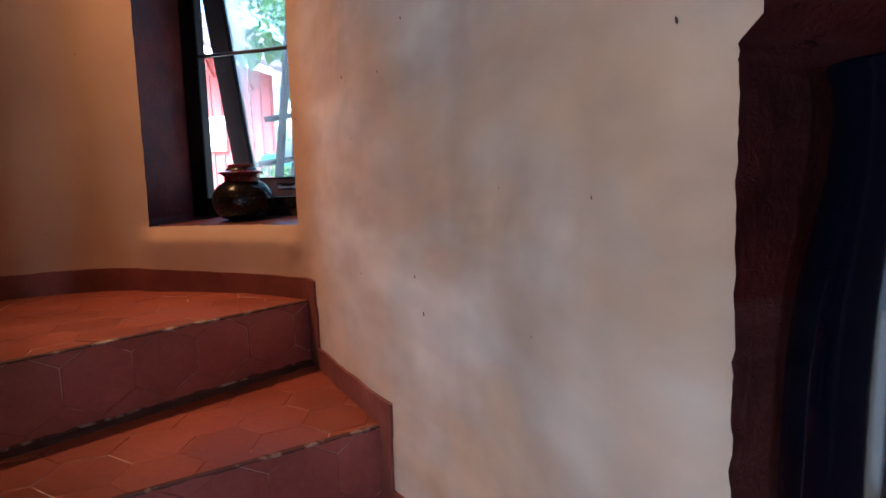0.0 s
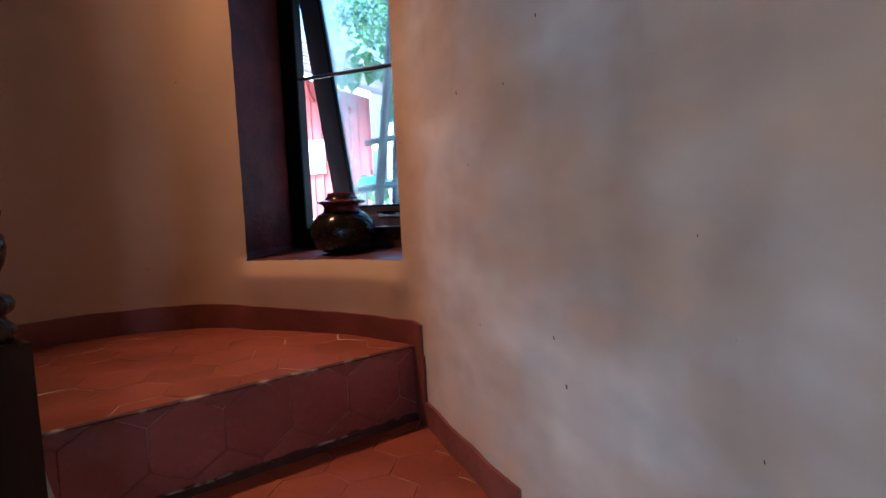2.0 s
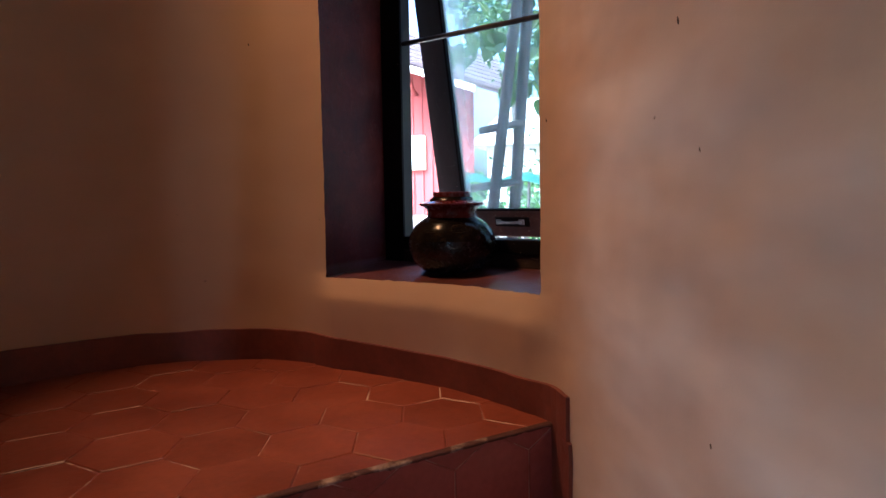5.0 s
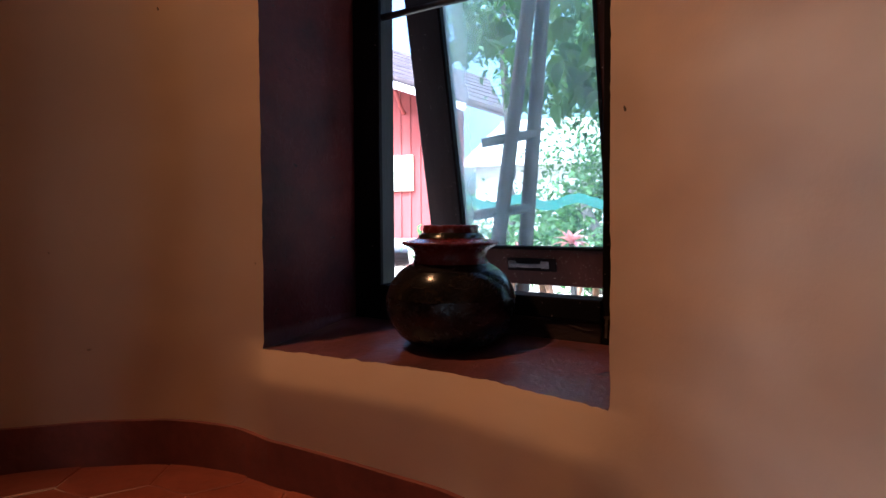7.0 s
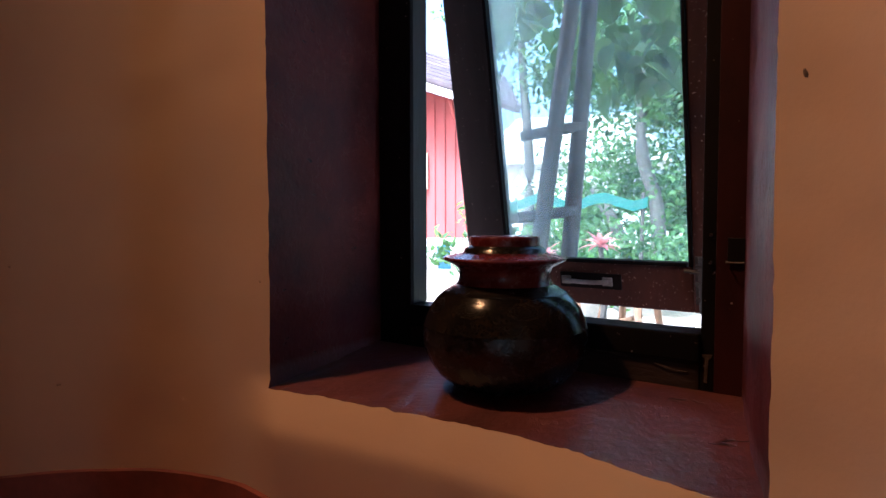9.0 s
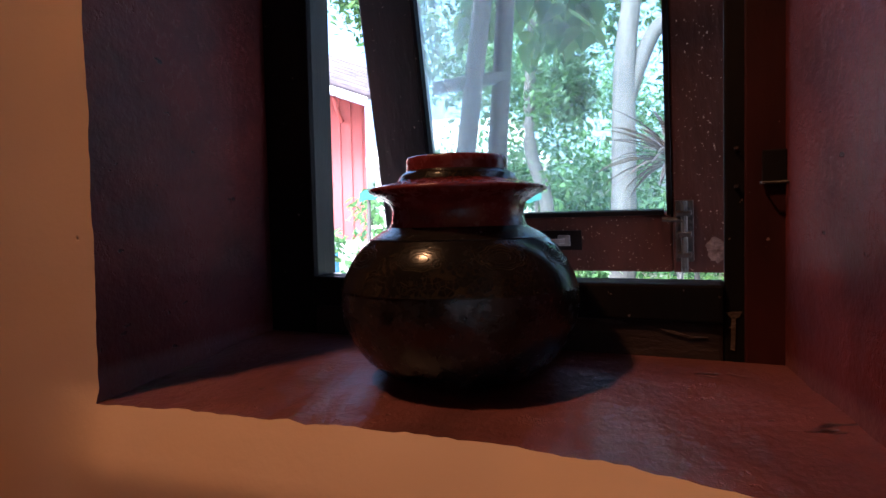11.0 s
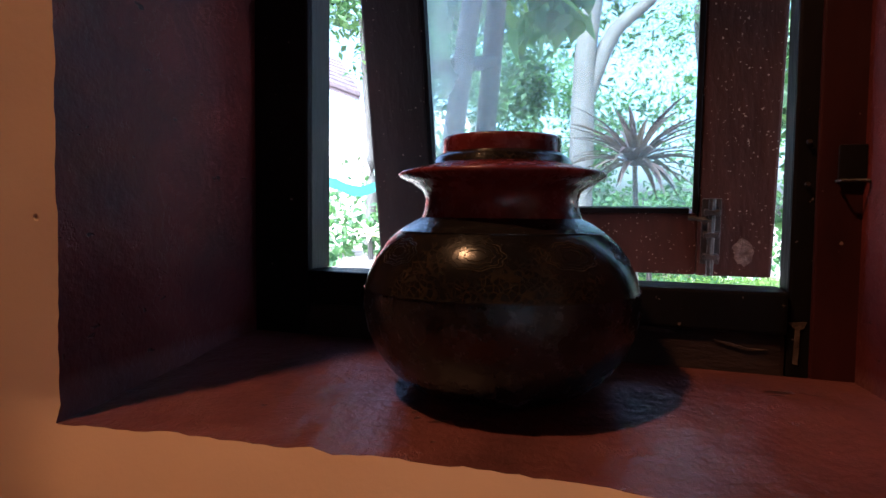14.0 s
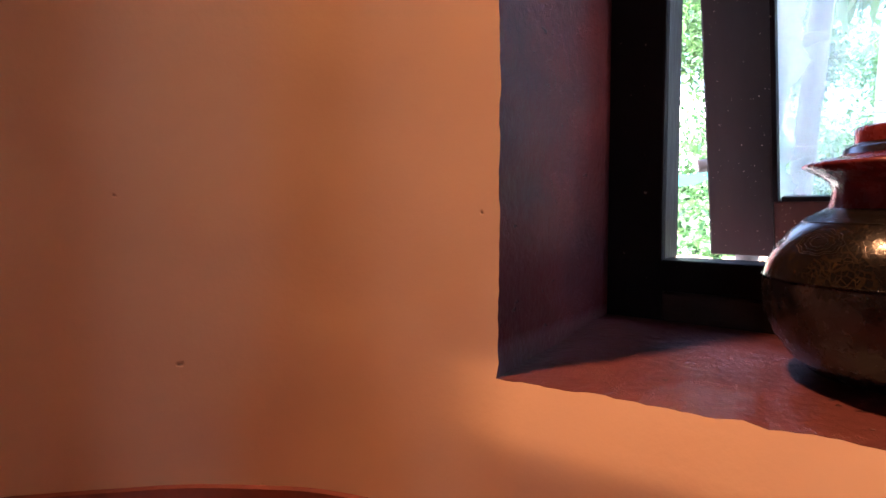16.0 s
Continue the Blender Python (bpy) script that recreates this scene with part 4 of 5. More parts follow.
# ---- the lacquer pot on the sill ----
POT = Vector((-0.603, 2.052, 1.3065))
pot = thing("lacquer_pot", "black lacquer lidded pot with red neck and worn gold engraving", "pot")
pot.location = POT
body = [(0.0, 0.0), (0.058, 0.0), (0.066, 0.002), (0.080, 0.013), (0.091, 0.028), (0.098, 0.044), (0.1005, 0.060), (0.0995, 0.072)]
shoulder = [(0.0995, 0.072), (0.0965, 0.083), (0.091, 0.094), (0.083, 0.105), (0.0745, 0.113)]
black_band = [(0.0745, 0.113), (0.066, 0.1185), (0.0585, 0.1225)]
neck = [(0.0585, 0.1225), (0.0565, 0.127), (0.0555, 0.136), (0.0580, 0.142), (0.066, 0.1475), (0.0745, 0.1515), (0.0755, 0.1535), (0.0735, 0.155)]
flange = [(0.0735, 0.155), (0.062, 0.158), (0.0535, 0.1595)]
lidband = [(0.0535, 0.1595), (0.0505, 0.161), (0.0490, 0.165), (0.0455, 0.1675), (0.0430, 0.1690)]
lidtop = [(0.0430, 0.1690), (0.0428, 0.174), (0.0430, 0.1790), (0.0415, 0.1805), (0.020, 0.1797), (0.0, 0.1793)]
part("body", lathe(body, 64), ENGRAVED, pot, "black lacquer belly", True)
part("shoulder", lathe(shoulder, 64), GILT, pot, "shoulder band engraved with worn gold scrolls", True)
part("collar", lathe(black_band, 64), BLACKLAC, pot, "plain black collar", True)
part("neck", lathe(neck, 64), REDLAC, pot, "dull red lacquer neck with a flared rim", True)
lid = part("lid", lathe(flange + lidband[1:2], 64), REDLAC, pot, "red lacquer lid", True)
part("lid_band", lathe(lidband, 64), GILT, lid, "black and gold band on the lid", True)
part("lid_knob", lathe(lidtop, 64), REDLAC, lid, "flat red crown of the lid", True)
for z, r in ((0.0725, 0.0998), (0.1125, 0.0750)):
    part("ring", lathe([(r - 0.002, z - 0.0012), (r + 0.0006, z), (r - 0.002, z + 0.0012)], 64), BLACKLAC, pot, smooth=True)

for k in range(9):
    ang = 2 * math.pi * (k + 0.42) / 9
    slope = math.atan2(0.091 - 0.0745, 0.113 - 0.094)
    m = Matrix.Translation((0, 0, 0)) @ pose(0, 0, 0, 0, 0, math.degrees(ang)) @ Matrix.Translation((0.0866, 0, 0.1000)) @ pose(0, 0, 0, 0, math.degrees(slope) + 6, 0)
    bm = bmesh.new()
    for rad, wide in ((0.0145, 0.0003), (0.0124, 0.00022), (0.0090, 0.0002), (0.0055, 0.0003)):
        pts = []
        for i in range(49):
            t = 2 * math.pi * i / 48
            q = m @ Vector((0, rad * (1 + 0.07 * math.cos(9 * t)) * 1.25 * math.cos(t), rad * (1 + 0.07 * math.cos(9 * t)) * 0.85 * math.sin(t)))
            z = min(max(q.z, 0.0735), 0.112)
            r = float(np.interp(z, [p[1] for p in shoulder], [p[0] for p in shoulder])) + 0.0001
            d = math.hypot(q.x, q.y)
            pts.append((q.x / d * r, q.y / d * r, z))
        tube(bm, pts, [wide] * 49, 4)
    part("medallion", bm, GOLDLINE, pot, "worn engraved gold oval", True)

# ---- blue vase in the niche ----
vase = thing("floor_vase", "tall dark blue glazed vase standing in the wall niche", "vase")
vase.location = (0.438, 0.462, 0.873)
part("body", lathe([(0.0, 0.0), (0.062, 0.0), (0.068, 0.004), (0.080, 0.06), (0.0875, 0.16), (0.0880, 0.30), (0.0855, 0.40), (0.080, 0.455)], 48), GLAZE, vase, smooth=True)
part("neck", lathe([(0.080, 0.455), (0.071, 0.50), (0.0625, 0.545), (0.060, 0.585), (0.062, 0.612), (0.066, 0.622), (0.066, 0.626), (0.060, 0.627), (0.054, 0.615), (0.05, 0.56)], 48), GLAZE, vase, smooth=True)

# ---- newel post ----
newel = thing("newel_post", "dark varnished turned newel post on a square wooden plinth", "newel post")
NEWEL = pose(-0.785, 0.970, 0, 0, 0, -28)
part("plinth", box(NEWEL @ pose(0, 0, 0.85), 0.10, 0.10, 0.86, 0.006), POSTWOOD, newel, "square brown varnished block")
prof = [(0.0, 1.28), (0.042, 1.282), (0.046, 1.292), (0.046, 1.302), (0.036, 1.312), (0.034, 1.318), (0.045, 1.326), (0.048, 1.336), (0.043, 1.346), (0.030, 1.352), (0.026, 1.362), (0.030, 1.375), (0.040, 1.395), (0.044, 1.415), (0.042, 1.432),
        (0.030, 1.445), (0.024, 1.452), (0.040, 1.460), (0.042, 1.468), (0.034, 1.476), (0.033, 1.50), (0.031, 1.62), (0.034, 1.74), (0.044, 1.752), (0.046, 1.765), (0.034, 1.778), (0.044, 1.80), (0.050, 1.83), (0.040, 1.86), (0.0, 1.875)]
ob = part("shaft", lathe(prof, 32), NEWELWOOD, newel, "turned shaft with rings and a bulb", True)
ob.location = (-0.785, 0.970, 0)


# ---- outside: ground, house, trees, trellis, garden ----
rng = np.random.default_rng(4)
GROUND, LOW = 0.72, -0.11
bm = bmesh.new()
gx, gy = [-400, -60, *np.linspace(-12, 12, 33), 60, 400], [-800, -40, 2.13, 2.15, *np.linspace(2.6, 24, 33), 60, 800]
gv = [[bm.verts.new((x, y, LOW if y < 2.14 else GROUND + (0.05 * noise.noise((x * 0.5, y * 0.5, 0)) if abs(x) < 13 else 0))) for y in gy] for x in gx]
for i in range(len(gx) - 1):
    for j in range(len(gy) - 1):
        bm.faces.new((gv[i][j], gv[i + 1][j], gv[i + 1][j + 1], gv[i][j + 1]))
tagged(link("ground", bm, SOIL), "pale gravelly garden ground with leaf litter", "ground", kind="structure")

def spline3(pts, n=6):
    out = []
    for i in range(len(pts) - 1):
        p0, p1, p2, p3 = (Vector(pts[max(0, min(len(pts) - 1, i + k))]) for k in (-1, 0, 1, 2))
        for k in range(n):
            t = k / n
            out.append(0.5 * (2 * p1 + (p2 - p0) * t + (2 * p0 - 5 * p1 + 4 * p2 - p3) * t * t + (3 * p1 - p0 - 3 * p2 + p3) * t ** 3))
    return out + [Vector(pts[-1])]


# red house on posts
HX, HY, HZ = -2.86, 10.6, 1.20
house = thing("house", "faded red boarded house on posts with cream window", "house")
RAKE, PITCH = HZ + 2.03, 0.36


def prism_y(pts, y0, y1, lift=0.0, shift=0.0):
    """A polygon in x and z drawn out along y, its far end lifted and shifted."""
    bm = bmesh.new()
    a, b = [bm.verts.new((x, y0, z)) for x, z in pts], [bm.verts.new((x + shift, y1, z + lift)) for x, z in pts]
    bm.faces.new(a)
    bm.faces.new(b[::-1])
    for i in range(len(pts)):
        j = (i + 1) % len(pts)
        bm.faces.new((a[j], a[i], b[i], b[j]))
    bmesh.ops.recalc_face_normals(bm, faces=bm.faces)
    return bm


def rake(x, up=0.0):
    """Height of the gable's sloping edge; the ridge stands 3 m in from the corner."""
    return RAKE + up + PITCH * (3.0 - abs(x - HX + 3.0))


wall = part("wall", prism_y([(HX, HZ), (HX, rake(HX)), (HX - 3.0, rake(HX - 3.0)), (HX - 6.0, rake(HX - 6.0)), (HX - 6.0, HZ)], HY, HY + 5.0, 0.0, -1.8), REDBOARD, house)
for i in range(35):
    x = HX - 0.06 - i * 0.17
    tall = rake(x) - HZ - 0.03
    part("batten", box(pose(x, HY - 0.012, HZ + tall / 2), 0.025, 0.02, tall), REDBOARD, wall)
for side in (1, -1):
    slope = [(HX - 3.0 + side * d, rake(HX - 3.0 + side * d, u)) for d, u in ((0, 0.04), (3.76, 0.04), (3.76, 0.12), (0, 0.12))]
    top = part("roof", prism_y(slope, HY - 0.6, HY + 1.6, 1.0, -0.75), ROOFING, house, "purple-grey shingle roof")
    for k in range(8):
        y = HY - 0.62 + k * 0.275
        course = [(HX - 3.0 - 0.092 * k + side * d, rake(HX - 3.0 + side * d, u + k * 0.125)) for d, u in ((0, 0.10), (3.78, 0.10), (3.78, 0.155), (0, 0.155))]
        part("shingle_course", prism_y(course, y, y + 0.27, 0.11, -0.09), ROOFING, top)
    part("bargeboard", prism_y([(HX - 3.0 + side * d, rake(HX - 3.0 + side * d, u)) for d, u in ((0, -0.05), (3.2, -0.05), (3.2, 0.06), (0, 0.06))], HY - 0.66, HY - 0.61), WHITE, house, "white painted sloping eaves board")
for x in (HX - 0.35, HX - 1.0):
    bm = bmesh.new()
    tube(bm, spline3([(x, HY - 0.03, rake(x) - 0.34), (x, HY - 0.14, rake(x) - 0.30), (x, HY - 0.26, rake(x) - 0.22), (x, HY - 0.40, rake(x) - 0.05)]), [0.035] * 19, 6)
    part("bracket", bm, REDBOARD, house, "carved red eaves bracket", True)
for x in (HX - 0.08, HX - 1.7, HX - 3.3, HX - 5.0):
    part("post", box(pose(x, HY + 0.05, (GROUND + HZ) / 2), 0.14, 0.14, HZ - GROUND + 0.02), STONE, house)
hw = part("window", box(pose(HX - 1.32, HY - 0.03, HZ + 1.07), 0.95, 0.05, 0.58), CREAM, house, "cream painted window frame")
for i in range(6):
    part("pane", box(pose(HX - 1.70 + i * 0.152, HY - 0.062, HZ + 1.07), 0.115, 0.012, 0.46), WHITE, hw)
for x, m in ((HX - 0.45, BLUE), (HX - 0.25, WHITE), (HX - 0.7, WHITE)):
    t = tagged(link("bucket", lathe([(0.0, 0.0), (0.12, 0.0), (0.15, 0.34), (0.155, 0.35), (0.14, 0.35), (0.12, 0.05), (0.0, 0.03)], 20), m, True), "plastic bucket on the ground under the red house", "bucket", "buckets under the house")
    t.location = (x, HY - 0.3, GROUND + 0.02)

# far pale building
far = thing("far_house", "distant pale house with a light grey roof behind the garden", "house")
part("wall", box(pose(-2.6, 22.0, 2.0), 5.0, 3.0, 2.6), WHITE, far)
bm = bmesh.new()
vs = [bm.verts.new(p) for p in ((-5.6, 20, 3.2), (0.4, 20, 3.2), (0.4, 24, 3.2), (-5.6, 24, 3.2), (-4.5, 22, 4.9), (-0.7, 22, 4.9))]
for f in ((0, 1, 5, 4), (1, 2, 5), (2, 3, 4, 5), (3, 0, 4), (0, 3, 2, 1)):
    bm.faces.new([vs[i] for i in f])
part("roof", bm, STONE, far)


def blob_cloud(blobs, count, spread=1.0):
    """Leaf centres in uneven clumps: each blob is (x, y, z, radius)."""
    pts = []
    for x, y, z, r in blobs:
        subs = rng.normal(0, 0.5, (10, 3)) * r
        pick = subs[rng.integers(0, 10, count)]
        pts.append(np.array([x, y, z]) + pick + rng.normal(0, 0.24 * spread, (count, 3)) * r)
    return np.concatenate(pts)


def tree(x, y, limbs, radius, blobs, count, leaf, label, mat=None):
    t = thing("tree", label, "tree", group="garden trees")
    bm = bmesh.new()
    for pts, r0, r1 in limbs:
        path = spline3([(x + a, y + b, GROUND + c) for a, b, c in pts])
        tube(bm, path, [r0 + (r1 - r0) * i / (len(path) - 1) for i in range(len(path))], 10)
    part("trunk", bm, BARK, t, smooth=True)
    pts = blob_cloud([(x + a, y + b, GROUND + c, r) for a, b, c, r in blobs], count)
    leaves("crown", pts, rng.uniform(0.6, 1.3, len(pts)) * leaf, mat or LEAF, rng, t)
    return t


tree(0.10, 5.7, [([(0, 0, 0), (0.03, 0, 0.8), (0.05, 0.05, 1.7), (0.12, 0.1, 2.4), (0.1, 0.2, 3.6)], 0.095, 0.05), ([(0.06, 0.05, 1.5), (0.25, 0.1, 1.95), (0.55, 0.15, 2.25), (0.9, 0.2, 2.9)], 0.06, 0.03), ([(0.12, 0.1, 2.3), (-0.2, 0.2, 2.9), (-0.5, 0.3, 3.6)], 0.04, 0.02)], 0.09,
     [(0.1, 0.2, 3.6, 0.8), (0.9, 0.3, 3.1, 0.6), (-0.6, 0.3, 3.4, 0.6), (0.5, 0.4, 2.75, 0.35)], 900, 0.085, "garden tree with a forked grey trunk and open crown")
tree(-0.35, 7.6, [([(0.1, 0, 0), (0.05, 0, 0.9), (-0.1, 0, 1.5), (-0.05, 0, 2.6), (0.05, 0, 3.8)], 0.08, 0.045), ([(-0.3, 0, 0.0), (-0.25, 0, 0.5), (-0.55, 0, 1.1)], 0.08, 0.05)], 0.08,
     [(0.0, 0, 3.6, 0.9), (-0.7, 0.2, 2.2, 0.6), (0.5, 0.3, 3.0, 0.6), (-0.9, 0, 3.2, 0.6), (0.35, 0, 1.9, 0.35)], 1300, 0.095, "leafy garden tree with pale leaning trunks")
tree(-1.7, 8.2, [([(0, 0, 0), (0.05, 0, 1.3), (-0.05, 0, 2.8), (0.0, 0, 4.2)], 0.07, 0.03)], 0.07, [(0.2, 0, 3.9, 0.8), (-0.3, 0, 3.0, 0.5), (0.9, 0, 3.6, 0.7)], 900, 0.10, "slender garden tree beside the red house")
tree(2.2, 9.0, [([(0, 0, 0), (0.1, 0, 1.6), (-0.1, 0, 3.2), (0.1, 0, 4.6)], 0.12, 0.05)], 0.1, [(0, 0, 4.4, 1.2), (-1.0, 0, 3.8, 0.8), (0.9, 0, 3.6, 0.9)], 1300, 0.11, "large shade tree at the back of the garden")

# leafy trees added right of the window to block skylight on its left reveal
tree(2.0, 4.3, [([(0, 0, 0), (0.05, 0, 1.0), (-0.05, 0.05, 2.0), (0.05, 0, 3.4)], 0.09, 0.03), ([(-0.03, 0.03, 1.6), (-0.35, 0.1, 2.2), (-0.55, 0.1, 2.9)], 0.045, 0.02)], 0.09,
     [(0, 0, 3.2, 0.8), (-0.45, 0.1, 2.5, 0.5), (0.1, 0.1, 1.9, 0.7), (0.1, 0, 1.0, 0.6), (-0.2, 0.1, 3.9, 0.7), (-0.55, 0.2, 1.2, 0.32), (-1.0, 0.1, 0.65, 0.32), (-1.0, 0.1, 1.35, 0.34)], 1000, 0.10, "leafy garden tree added close beside the tower wall to block skylight")
tree(3.3, 3.3, [([(0, 0, 0), (-0.05, 0, 1.2), (0.05, 0.05, 2.4), (0, 0, 3.8)], 0.10, 0.03)], 0.09,
     [(0, 0, 3.6, 0.9), (-0.2, 0.1, 2.5, 0.8), (0.1, 0.1, 1.4, 0.7)], 1000, 0.11, "leafy garden tree added close beside the tower wall to block skylight")

# woods and undergrowth at the back
pts = blob_cloud([(x, y, GROUND + z, r) for x, y, z, r in [(-1.3, 9.6, 0.6, 0.7), (-0.4, 9.2, 0.7, 0.8), (0.5, 9.4, 0.6, 0.7), (1.5, 9.2, 0.6, 0.8), (2.5, 9.6, 0.7, 0.9), (0.0, 11.5, 1.6, 1.1), (1.4, 12.5, 1.4, 1.1), (-1.2, 13, 1.4, 1.0), (3.4, 11, 1.6, 1.2), (0.3, 14, 3.6, 1.2), (-1.4, 15, 4.6, 1.4), (4.5, 13, 3.4, 1.3), (1.2, 10.5, 2.4, 0.9), (-0.4, 10.8, 2.6, 0.9), (0.6, 16, 6.0, 1.8), (3.5, 16, 5.6, 1.8), (-0.9, 11.4, 3.6, 0.9)]], 1900)
tagged(leaves("undergrowth", pts, rng.uniform(0.06, 0.15, len(pts)), SHRUB, rng), "dense green undergrowth and far trees behind the garden", "woods", kind="stuff")

def broad_leaves(name, centres, sizes, material, label):
    """Hanging heart-shaped leaves, folded along the midrib."""
    half = [(-0.06, 0.16), (0.03, 0.36), (0.22, 0.47), (0.45, 0.42), (0.70, 0.24), (0.88, 0.09)]
    bm = bmesh.new()
    for c, size in zip(centres, sizes):
        m = Matrix.Translation(Vector(c)) @ pose(0, 0, 0, rng.uniform(-35, 35), rng.uniform(30, 85), rng.uniform(0, 360)) @ Matrix.Scale(size, 4)
        fold, curl = rng.uniform(0.1, 0.45), rng.uniform(-0.25, 0.1)
        rib = [bm.verts.new(m @ Vector((x, 0, curl * x * x))) for x in (0.0, 0.35, 0.7, 1.0)]
        for side in (1, -1):
            edge = [bm.verts.new(m @ Vector((x, side * y * rng.uniform(0.9, 1.08), fold * y + curl * x * x))) for x, y in half]
            for f in ((rib[0], edge[0], edge[1], edge[2]), (rib[0], edge[2], rib[1]), (rib[1], edge[2], edge[3], rib[2]), (rib[2], edge[3], edge[4]), (rib[2], edge[4], edge[5], rib[3])):
                bm.faces.new(f if side > 0 else f[::-1])
    return tagged(link(name, bm, material), label, "vine")


# trellis of two leaning poles with crossbars, and the vine on it
trellis = thing("trellis", "rough grey wooden pole trellis with crossbars in the garden", "trellis")
for pts, r in (([(-0.76, 2.77, GROUND), (-0.665, 2.75, 1.5), (-0.48, 2.74, 2.9)], 0.021), ([(-0.66, 2.80, GROUND), (-0.60, 2.78, 1.5), (-0.50, 2.77, 2.9)], 0.021)):
    path = spline3(pts, 5)
    part("pole", tube(bmesh.new(), path, [r * (1 - 0.15 * i / len(path)) * (1 + 0.08 * noise.noise((i * 1.7, r, 0))) for i in range(len(path))], 9), POLEWOOD, trellis, smooth=True)
for z, x0, x1 in ((1.71, -0.715, -0.575), (1.515, -0.77, -0.585)):
    part("crossbar", tube(bmesh.new(), [(x0, 2.735, z - 0.012), ((x0 + x1) / 2, 2.75, z), (x1, 2.77, z + 0.012)], [0.012, 0.014, 0.012], 8), POLEWOOD, trellis, smooth=True)
pts = blob_cloud([(-0.50, 2.92, 1.86, 0.07), (-0.43, 2.95, 1.90, 0.08), (-0.40, 2.98, 1.98, 0.10), (-0.52, 2.95, 2.0, 0.10), (-0.72, 2.95, 2.0, 0.12), (-0.80, 3.0, 2.10, 0.13), (-0.62, 3.0, 2.14, 0.15), (-0.45, 3.0, 2.14, 0.15), (-0.30, 3.05, 2.2, 0.15), (-0.2, 3.1, 2.32, 0.2), (-0.64, 2.9, 1.92, 0.07)], 15)
broad_leaves("climbing_vine", pts, rng.uniform(0.045, 0.085, len(pts)), VINE, "climbing vine with broad yellow-green leaves on the trellis")

# shade net on stakes
net = thing("net_fence", "sagging green shade net tied along wooden stakes", "net fence")
bm = bmesh.new()
rows = []
for i in range(31):
    x = -1.75 + 1.35 * i / 30
    sag = 0.03 * math.sin(i * 0.62) + 0.012 * noise.noise((i * 0.7, 1, 0))
    rows.append([bm.verts.new((x, 6.0 + 0.02 * noise.noise((i, j * 2, 3)), 1.67 + sag - j * 0.025)) for j in range(4)])
for p, q in zip(rows, rows[1:]):
    for j in range(3):
        bm.faces.new((p[j], q[j], q[j + 1], p[j + 1]))
part("net", bm, NET, net)
for x in (-1.7, -1.15, -0.45):
    part("stake", tube(bmesh.new(), [(x, 6.03, GROUND), (x + 0.02, 6.03, 1.7)], [0.018, 0.014], 7), POLEWOOD, net)


def rosette(name, x, y, z, n, length, width, mat, label, rise=0.9, stem=None):
    """A plant of arching strap leaves round a stem."""
    t = thing(name, label, "plant")
    bm = bmesh.new()
    for k in range(n):
        a = k * 2.4 + rng.uniform(-0.3, 0.3)
        el = rise * (0.15 + 0.85 * k / n) + rng.uniform(-0.1, 0.1)
        ln = length * rng.uniform(0.75, 1.1)
        prev = None
        for i in range(6):
            f = i / 5
            r = ln * f * math.cos(el * (1 - 0.5 * f))
            h = ln * (math.sin(el) * f - 0.55 * f * f * (1.2 - el * 0.6))
            w = width * math.sin(math.pi * min(0.98, 0.12 + 0.88 * f)) * 0.5
            c, s = math.cos(a), math.sin(a)
            base = Vector((x + r * c, y + r * s, z + h))
            cur = (bm.verts.new(base + Vector((-s * w, c * w, w * 0.3))), bm.verts.new(base), bm.verts.new(base + Vector((s * w, -c * w, w * 0.3))))
            if prev:
                bm.faces.new((prev[0], prev[1], cur[1], cur[0]))
                bm.faces.new((prev[1], prev[2], cur[2], cur[1]))
            prev = cur
    part("leaves", bm, mat, t)
    if stem:
        part("stem", tube(bmesh.new(), [(x, y, stem), (x + 0.02, y, (z + stem) / 2), (x, y, z)], [0.022, 0.018, 0.014], 7), BARK, t)
    return t


rosette("dracaena", 0.31, 5.05, 1.72, 84, 0.50, 0.036, DRACAENA, "dark reddish dracaena with arching strap leaves", 1.2, GROUND)
rosette("dracaena", 0.52, 5.5, 1.38, 26, 0.28, 0.03, SHRUB, "green dracaena with strap leaves", 1.2, GROUND)
rosette("cordyline", -0.64, 4.55, 1.36, 18, 0.115, 0.035, PINKLEAF, "pink-leaved cordyline in the garden bed", 1.45, GROUND)
rosette("cordyline", -1.12, 4.7, 1.32, 18, 0.11, 0.03, CREAMLEAF, "cream-leaved cordyline in the garden bed", 1.45, GROUND)
rosette("cordyline", -1.0, 5.1, 1.28, 16, 0.11, 0.03, PINKLEAF, "red and pink cordyline in the garden bed", 1.45, GROUND)
pts = blob_cloud([(x, y, GROUND + z, r) for x, y, z, r in [(-1.6, 6.6, 0.55, 0.4), (-1.0, 6.5, 0.6, 0.4), (-0.4, 6.4, 0.55, 0.4), (0.2, 6.7, 0.45, 0.4), (-0.25, 5.2, 0.42, 0.25), (-1.5, 5.4, 0.3, 0.25), (0.8, 6.2, 0.5, 0.4), (0.0, 4.6, 0.25, 0.2), (1.2, 7.0, 0.6, 0.5), (-0.7, 5.4, 0.35, 0.25)]], 800)
low = (pts[:, 0] < 0.15) & (pts[:, 1] < 6.2) & (pts[:, 2] < 1.43 - 0.080 * (pts[:, 1] - 1.5))
pts = pts[~low]
tagged(leaves("garden_shrubs", pts, rng.uniform(0.04, 0.10, len(pts)), SHRUB, rng), "low leafy shrubs filling the garden beds", "shrubs", kind="stuff")
n = 9000
pts = np.stack([rng.uniform(-0.1, 3.2, n), rng.uniform(2.9, 8.5, n), np.full(n, GROUND + 0.05)], 1)
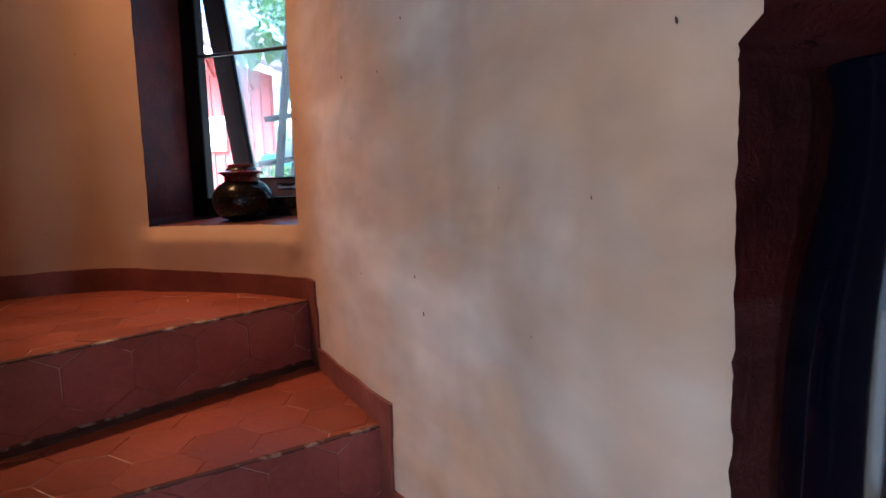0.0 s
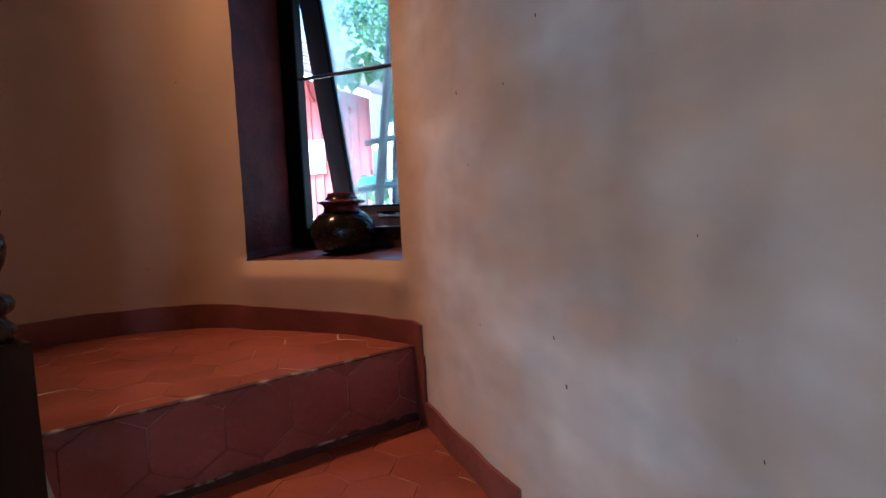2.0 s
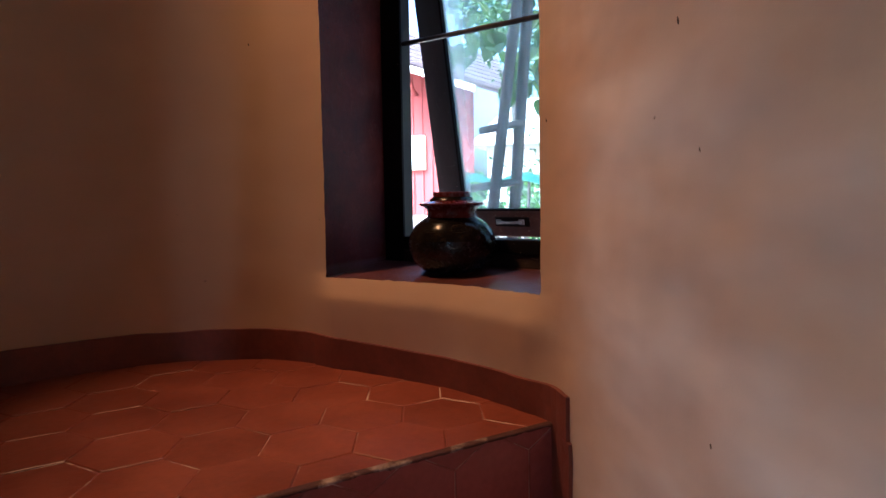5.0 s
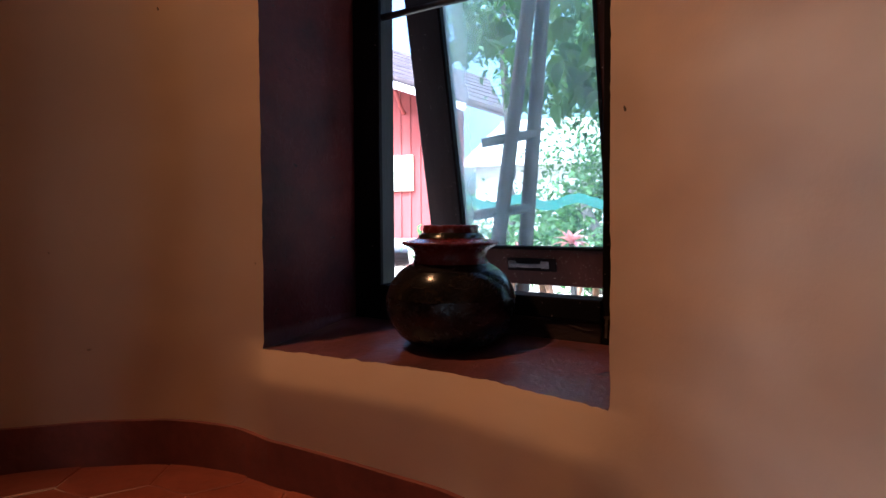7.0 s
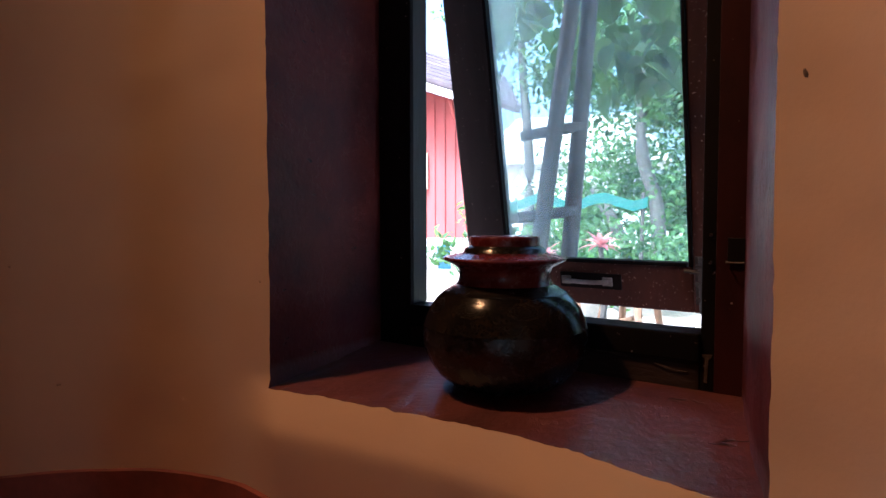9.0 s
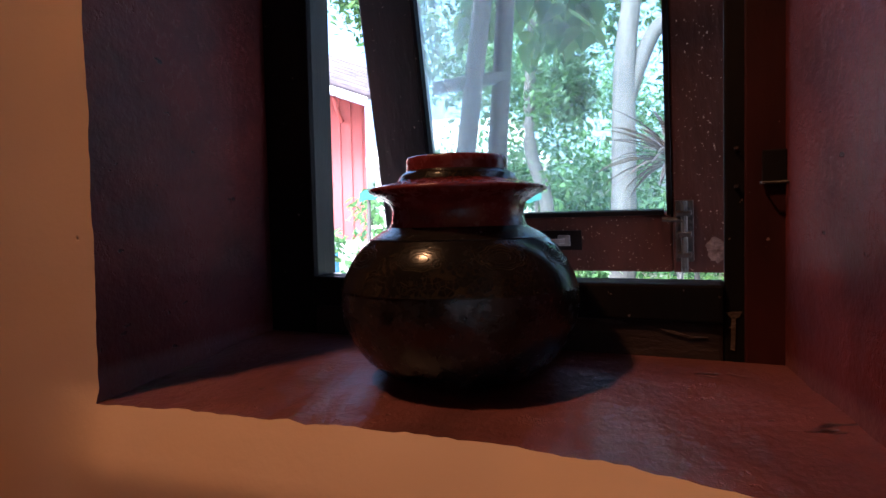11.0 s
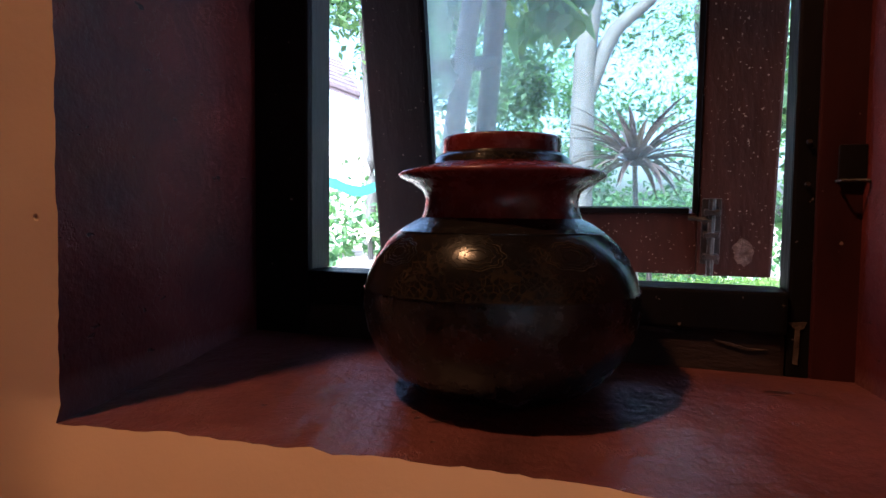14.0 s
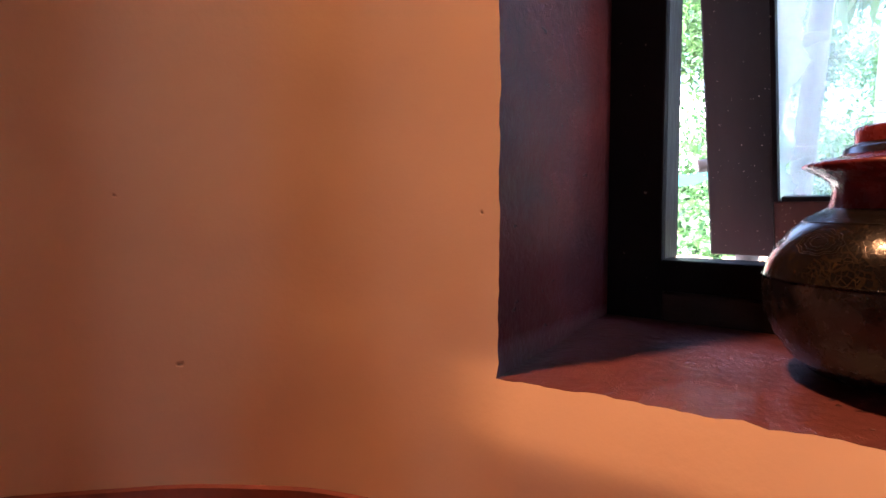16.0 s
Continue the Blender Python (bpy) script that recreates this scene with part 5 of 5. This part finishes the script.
pts = pts[pts[:, 0] > 0.1 + 0.4 * rng.random(n)]
tagged(leaves("grass", pts, rng.uniform(0.08, 0.18, len(pts)), GRASS, rng, None, -0.9, 0.12), "patchy bright green grass beside the wall", "grass", kind="stuff")

# bench, flower pots and stones on the gravel
TEAK = painted("faded_garden_teak", (0.20, 0.11, 0.065), (0.34, 0.21, 0.13), 9.0, 0.7, 0.4, 60, (1, 1, 0.3))
CLAY = painted("grey_clay", (0.20, 0.18, 0.16), (0.36, 0.33, 0.30), 8.0, 0.85, 0.4, 50)


def stool(x, y, turn):
    t = thing("garden_stool", "faded brown wooden garden stool with splayed legs on gravel", "stool", group="stools in the garden")
    m = pose(x, y, GROUND, 0, 0, turn)
    for k in range(3):
        part("slat", box(m @ pose(0, (k - 1) * 0.105, 0.43), 0.34, 0.095, 0.025, 0.004), TEAK, t)
    for a, b in ((1, 1), (1, -1), (-1, 1), (-1, -1)):
        part("leg", tube(bmesh.new(), [m @ Vector((a * 0.10, b * 0.09, 0.42)), m @ Vector((a * 0.17, b * 0.14, 0.0))], [0.024, 0.020], 7), TEAK, t)
    part("stretcher", tube(bmesh.new(), [m @ Vector((-0.145, 0, 0.18)), m @ Vector((0.145, 0, 0.18))], [0.016, 0.016], 6), TEAK, t)


def flower_pot(x, y, r, h, mat, label):
    t = tagged(link("flower_pot", lathe([(0.0, 0.0), (r * 0.72, 0.0), (r * 0.95, h * 0.85), (r * 1.06, h * 0.86), (r * 1.06, h), (r * 0.9, h), (r * 0.85, h * 0.8), (0.0, h * 0.78)], 24), mat, True), label, "flower pot", "pots in the garden")
    t.location = (x, y, GROUND + 0.01)


stool(-0.94, 4.95, 20)
stool(-0.50, 5.15, 65)
flower_pot(-0.47, 4.35, 0.11, 0.22, CLAY, "weathered grey clay flower pot on gravel")
flower_pot(-0.80, 5.75, 0.10, 0.20, WHITE, "white flower pot on gravel")
flower_pot(-1.33, 5.2, 0.15, 0.34, WHITE, "white flower pot on gravel")
flower_pot(-1.12, 4.7, 0.13, 0.48, CLAY, "weathered grey clay flower pot on gravel")
for k in range(26):
    r = rng.uniform(0.03, 0.085)
    bm = bmesh.new()
    bmesh.ops.create_icosphere(bm, subdivisions=2, radius=r)
    for v in bm.verts:
        v.co *= 1 + 0.35 * noise.noise(v.co * (1.6 / r) + Vector((k * 3.1, 0, 0)))
        v.co.z *= 0.6
    t = tagged(link("garden_stone", bm, STONE, True), "rough pale stone lying on gravel", "stone", "stones in the garden")
    t.location = (rng.uniform(-1.5, 0.2), rng.uniform(3.6, 6.4), GROUND + r * 0.4)

# pale bedding that shows where the tiles of the upper riser end at the newel
l, r = Vector((*NOSES[0][1], 0)), Vector((*NOSES[0][0], 0))
u = (r - l).normalized()
n = u.cross(Vector((0, 0, 1)))
bm = bmesh.new()
edge = [(-0.016, 1.050), (-0.011, 1.030), (-0.007, 1.000), (0.000, 0.965), (0.010, 0.930), (0.014, 0.905)]
near = [l + u * (d + 0.012) + n * 0.010 + Vector((0, 0, z)) for d, z in edge]
back = [l - u * 0.03 + n * 0.010 + Vector((0, 0, z)) for d, z in edge]
v = [[bm.verts.new(p) for p in row] for row in (back, near, [p - n * 0.02 for p in near])]
for i in range(len(edge) - 1):
    for a, b in ((0, 1), (1, 2)):
        bm.faces.new((v[a][i], v[a][i + 1], v[b][i + 1], v[b][i]))
part("mortar_edge", bm, WHITE, stair, "white mortar showing at the broken riser end")

# ---- tiles last ----
for k in range(6):
    lay_treads(k)
for k in range(6):
    lay_risers(k)
    worn_nose(k)
    if k < 3:
        riser_foot(k)
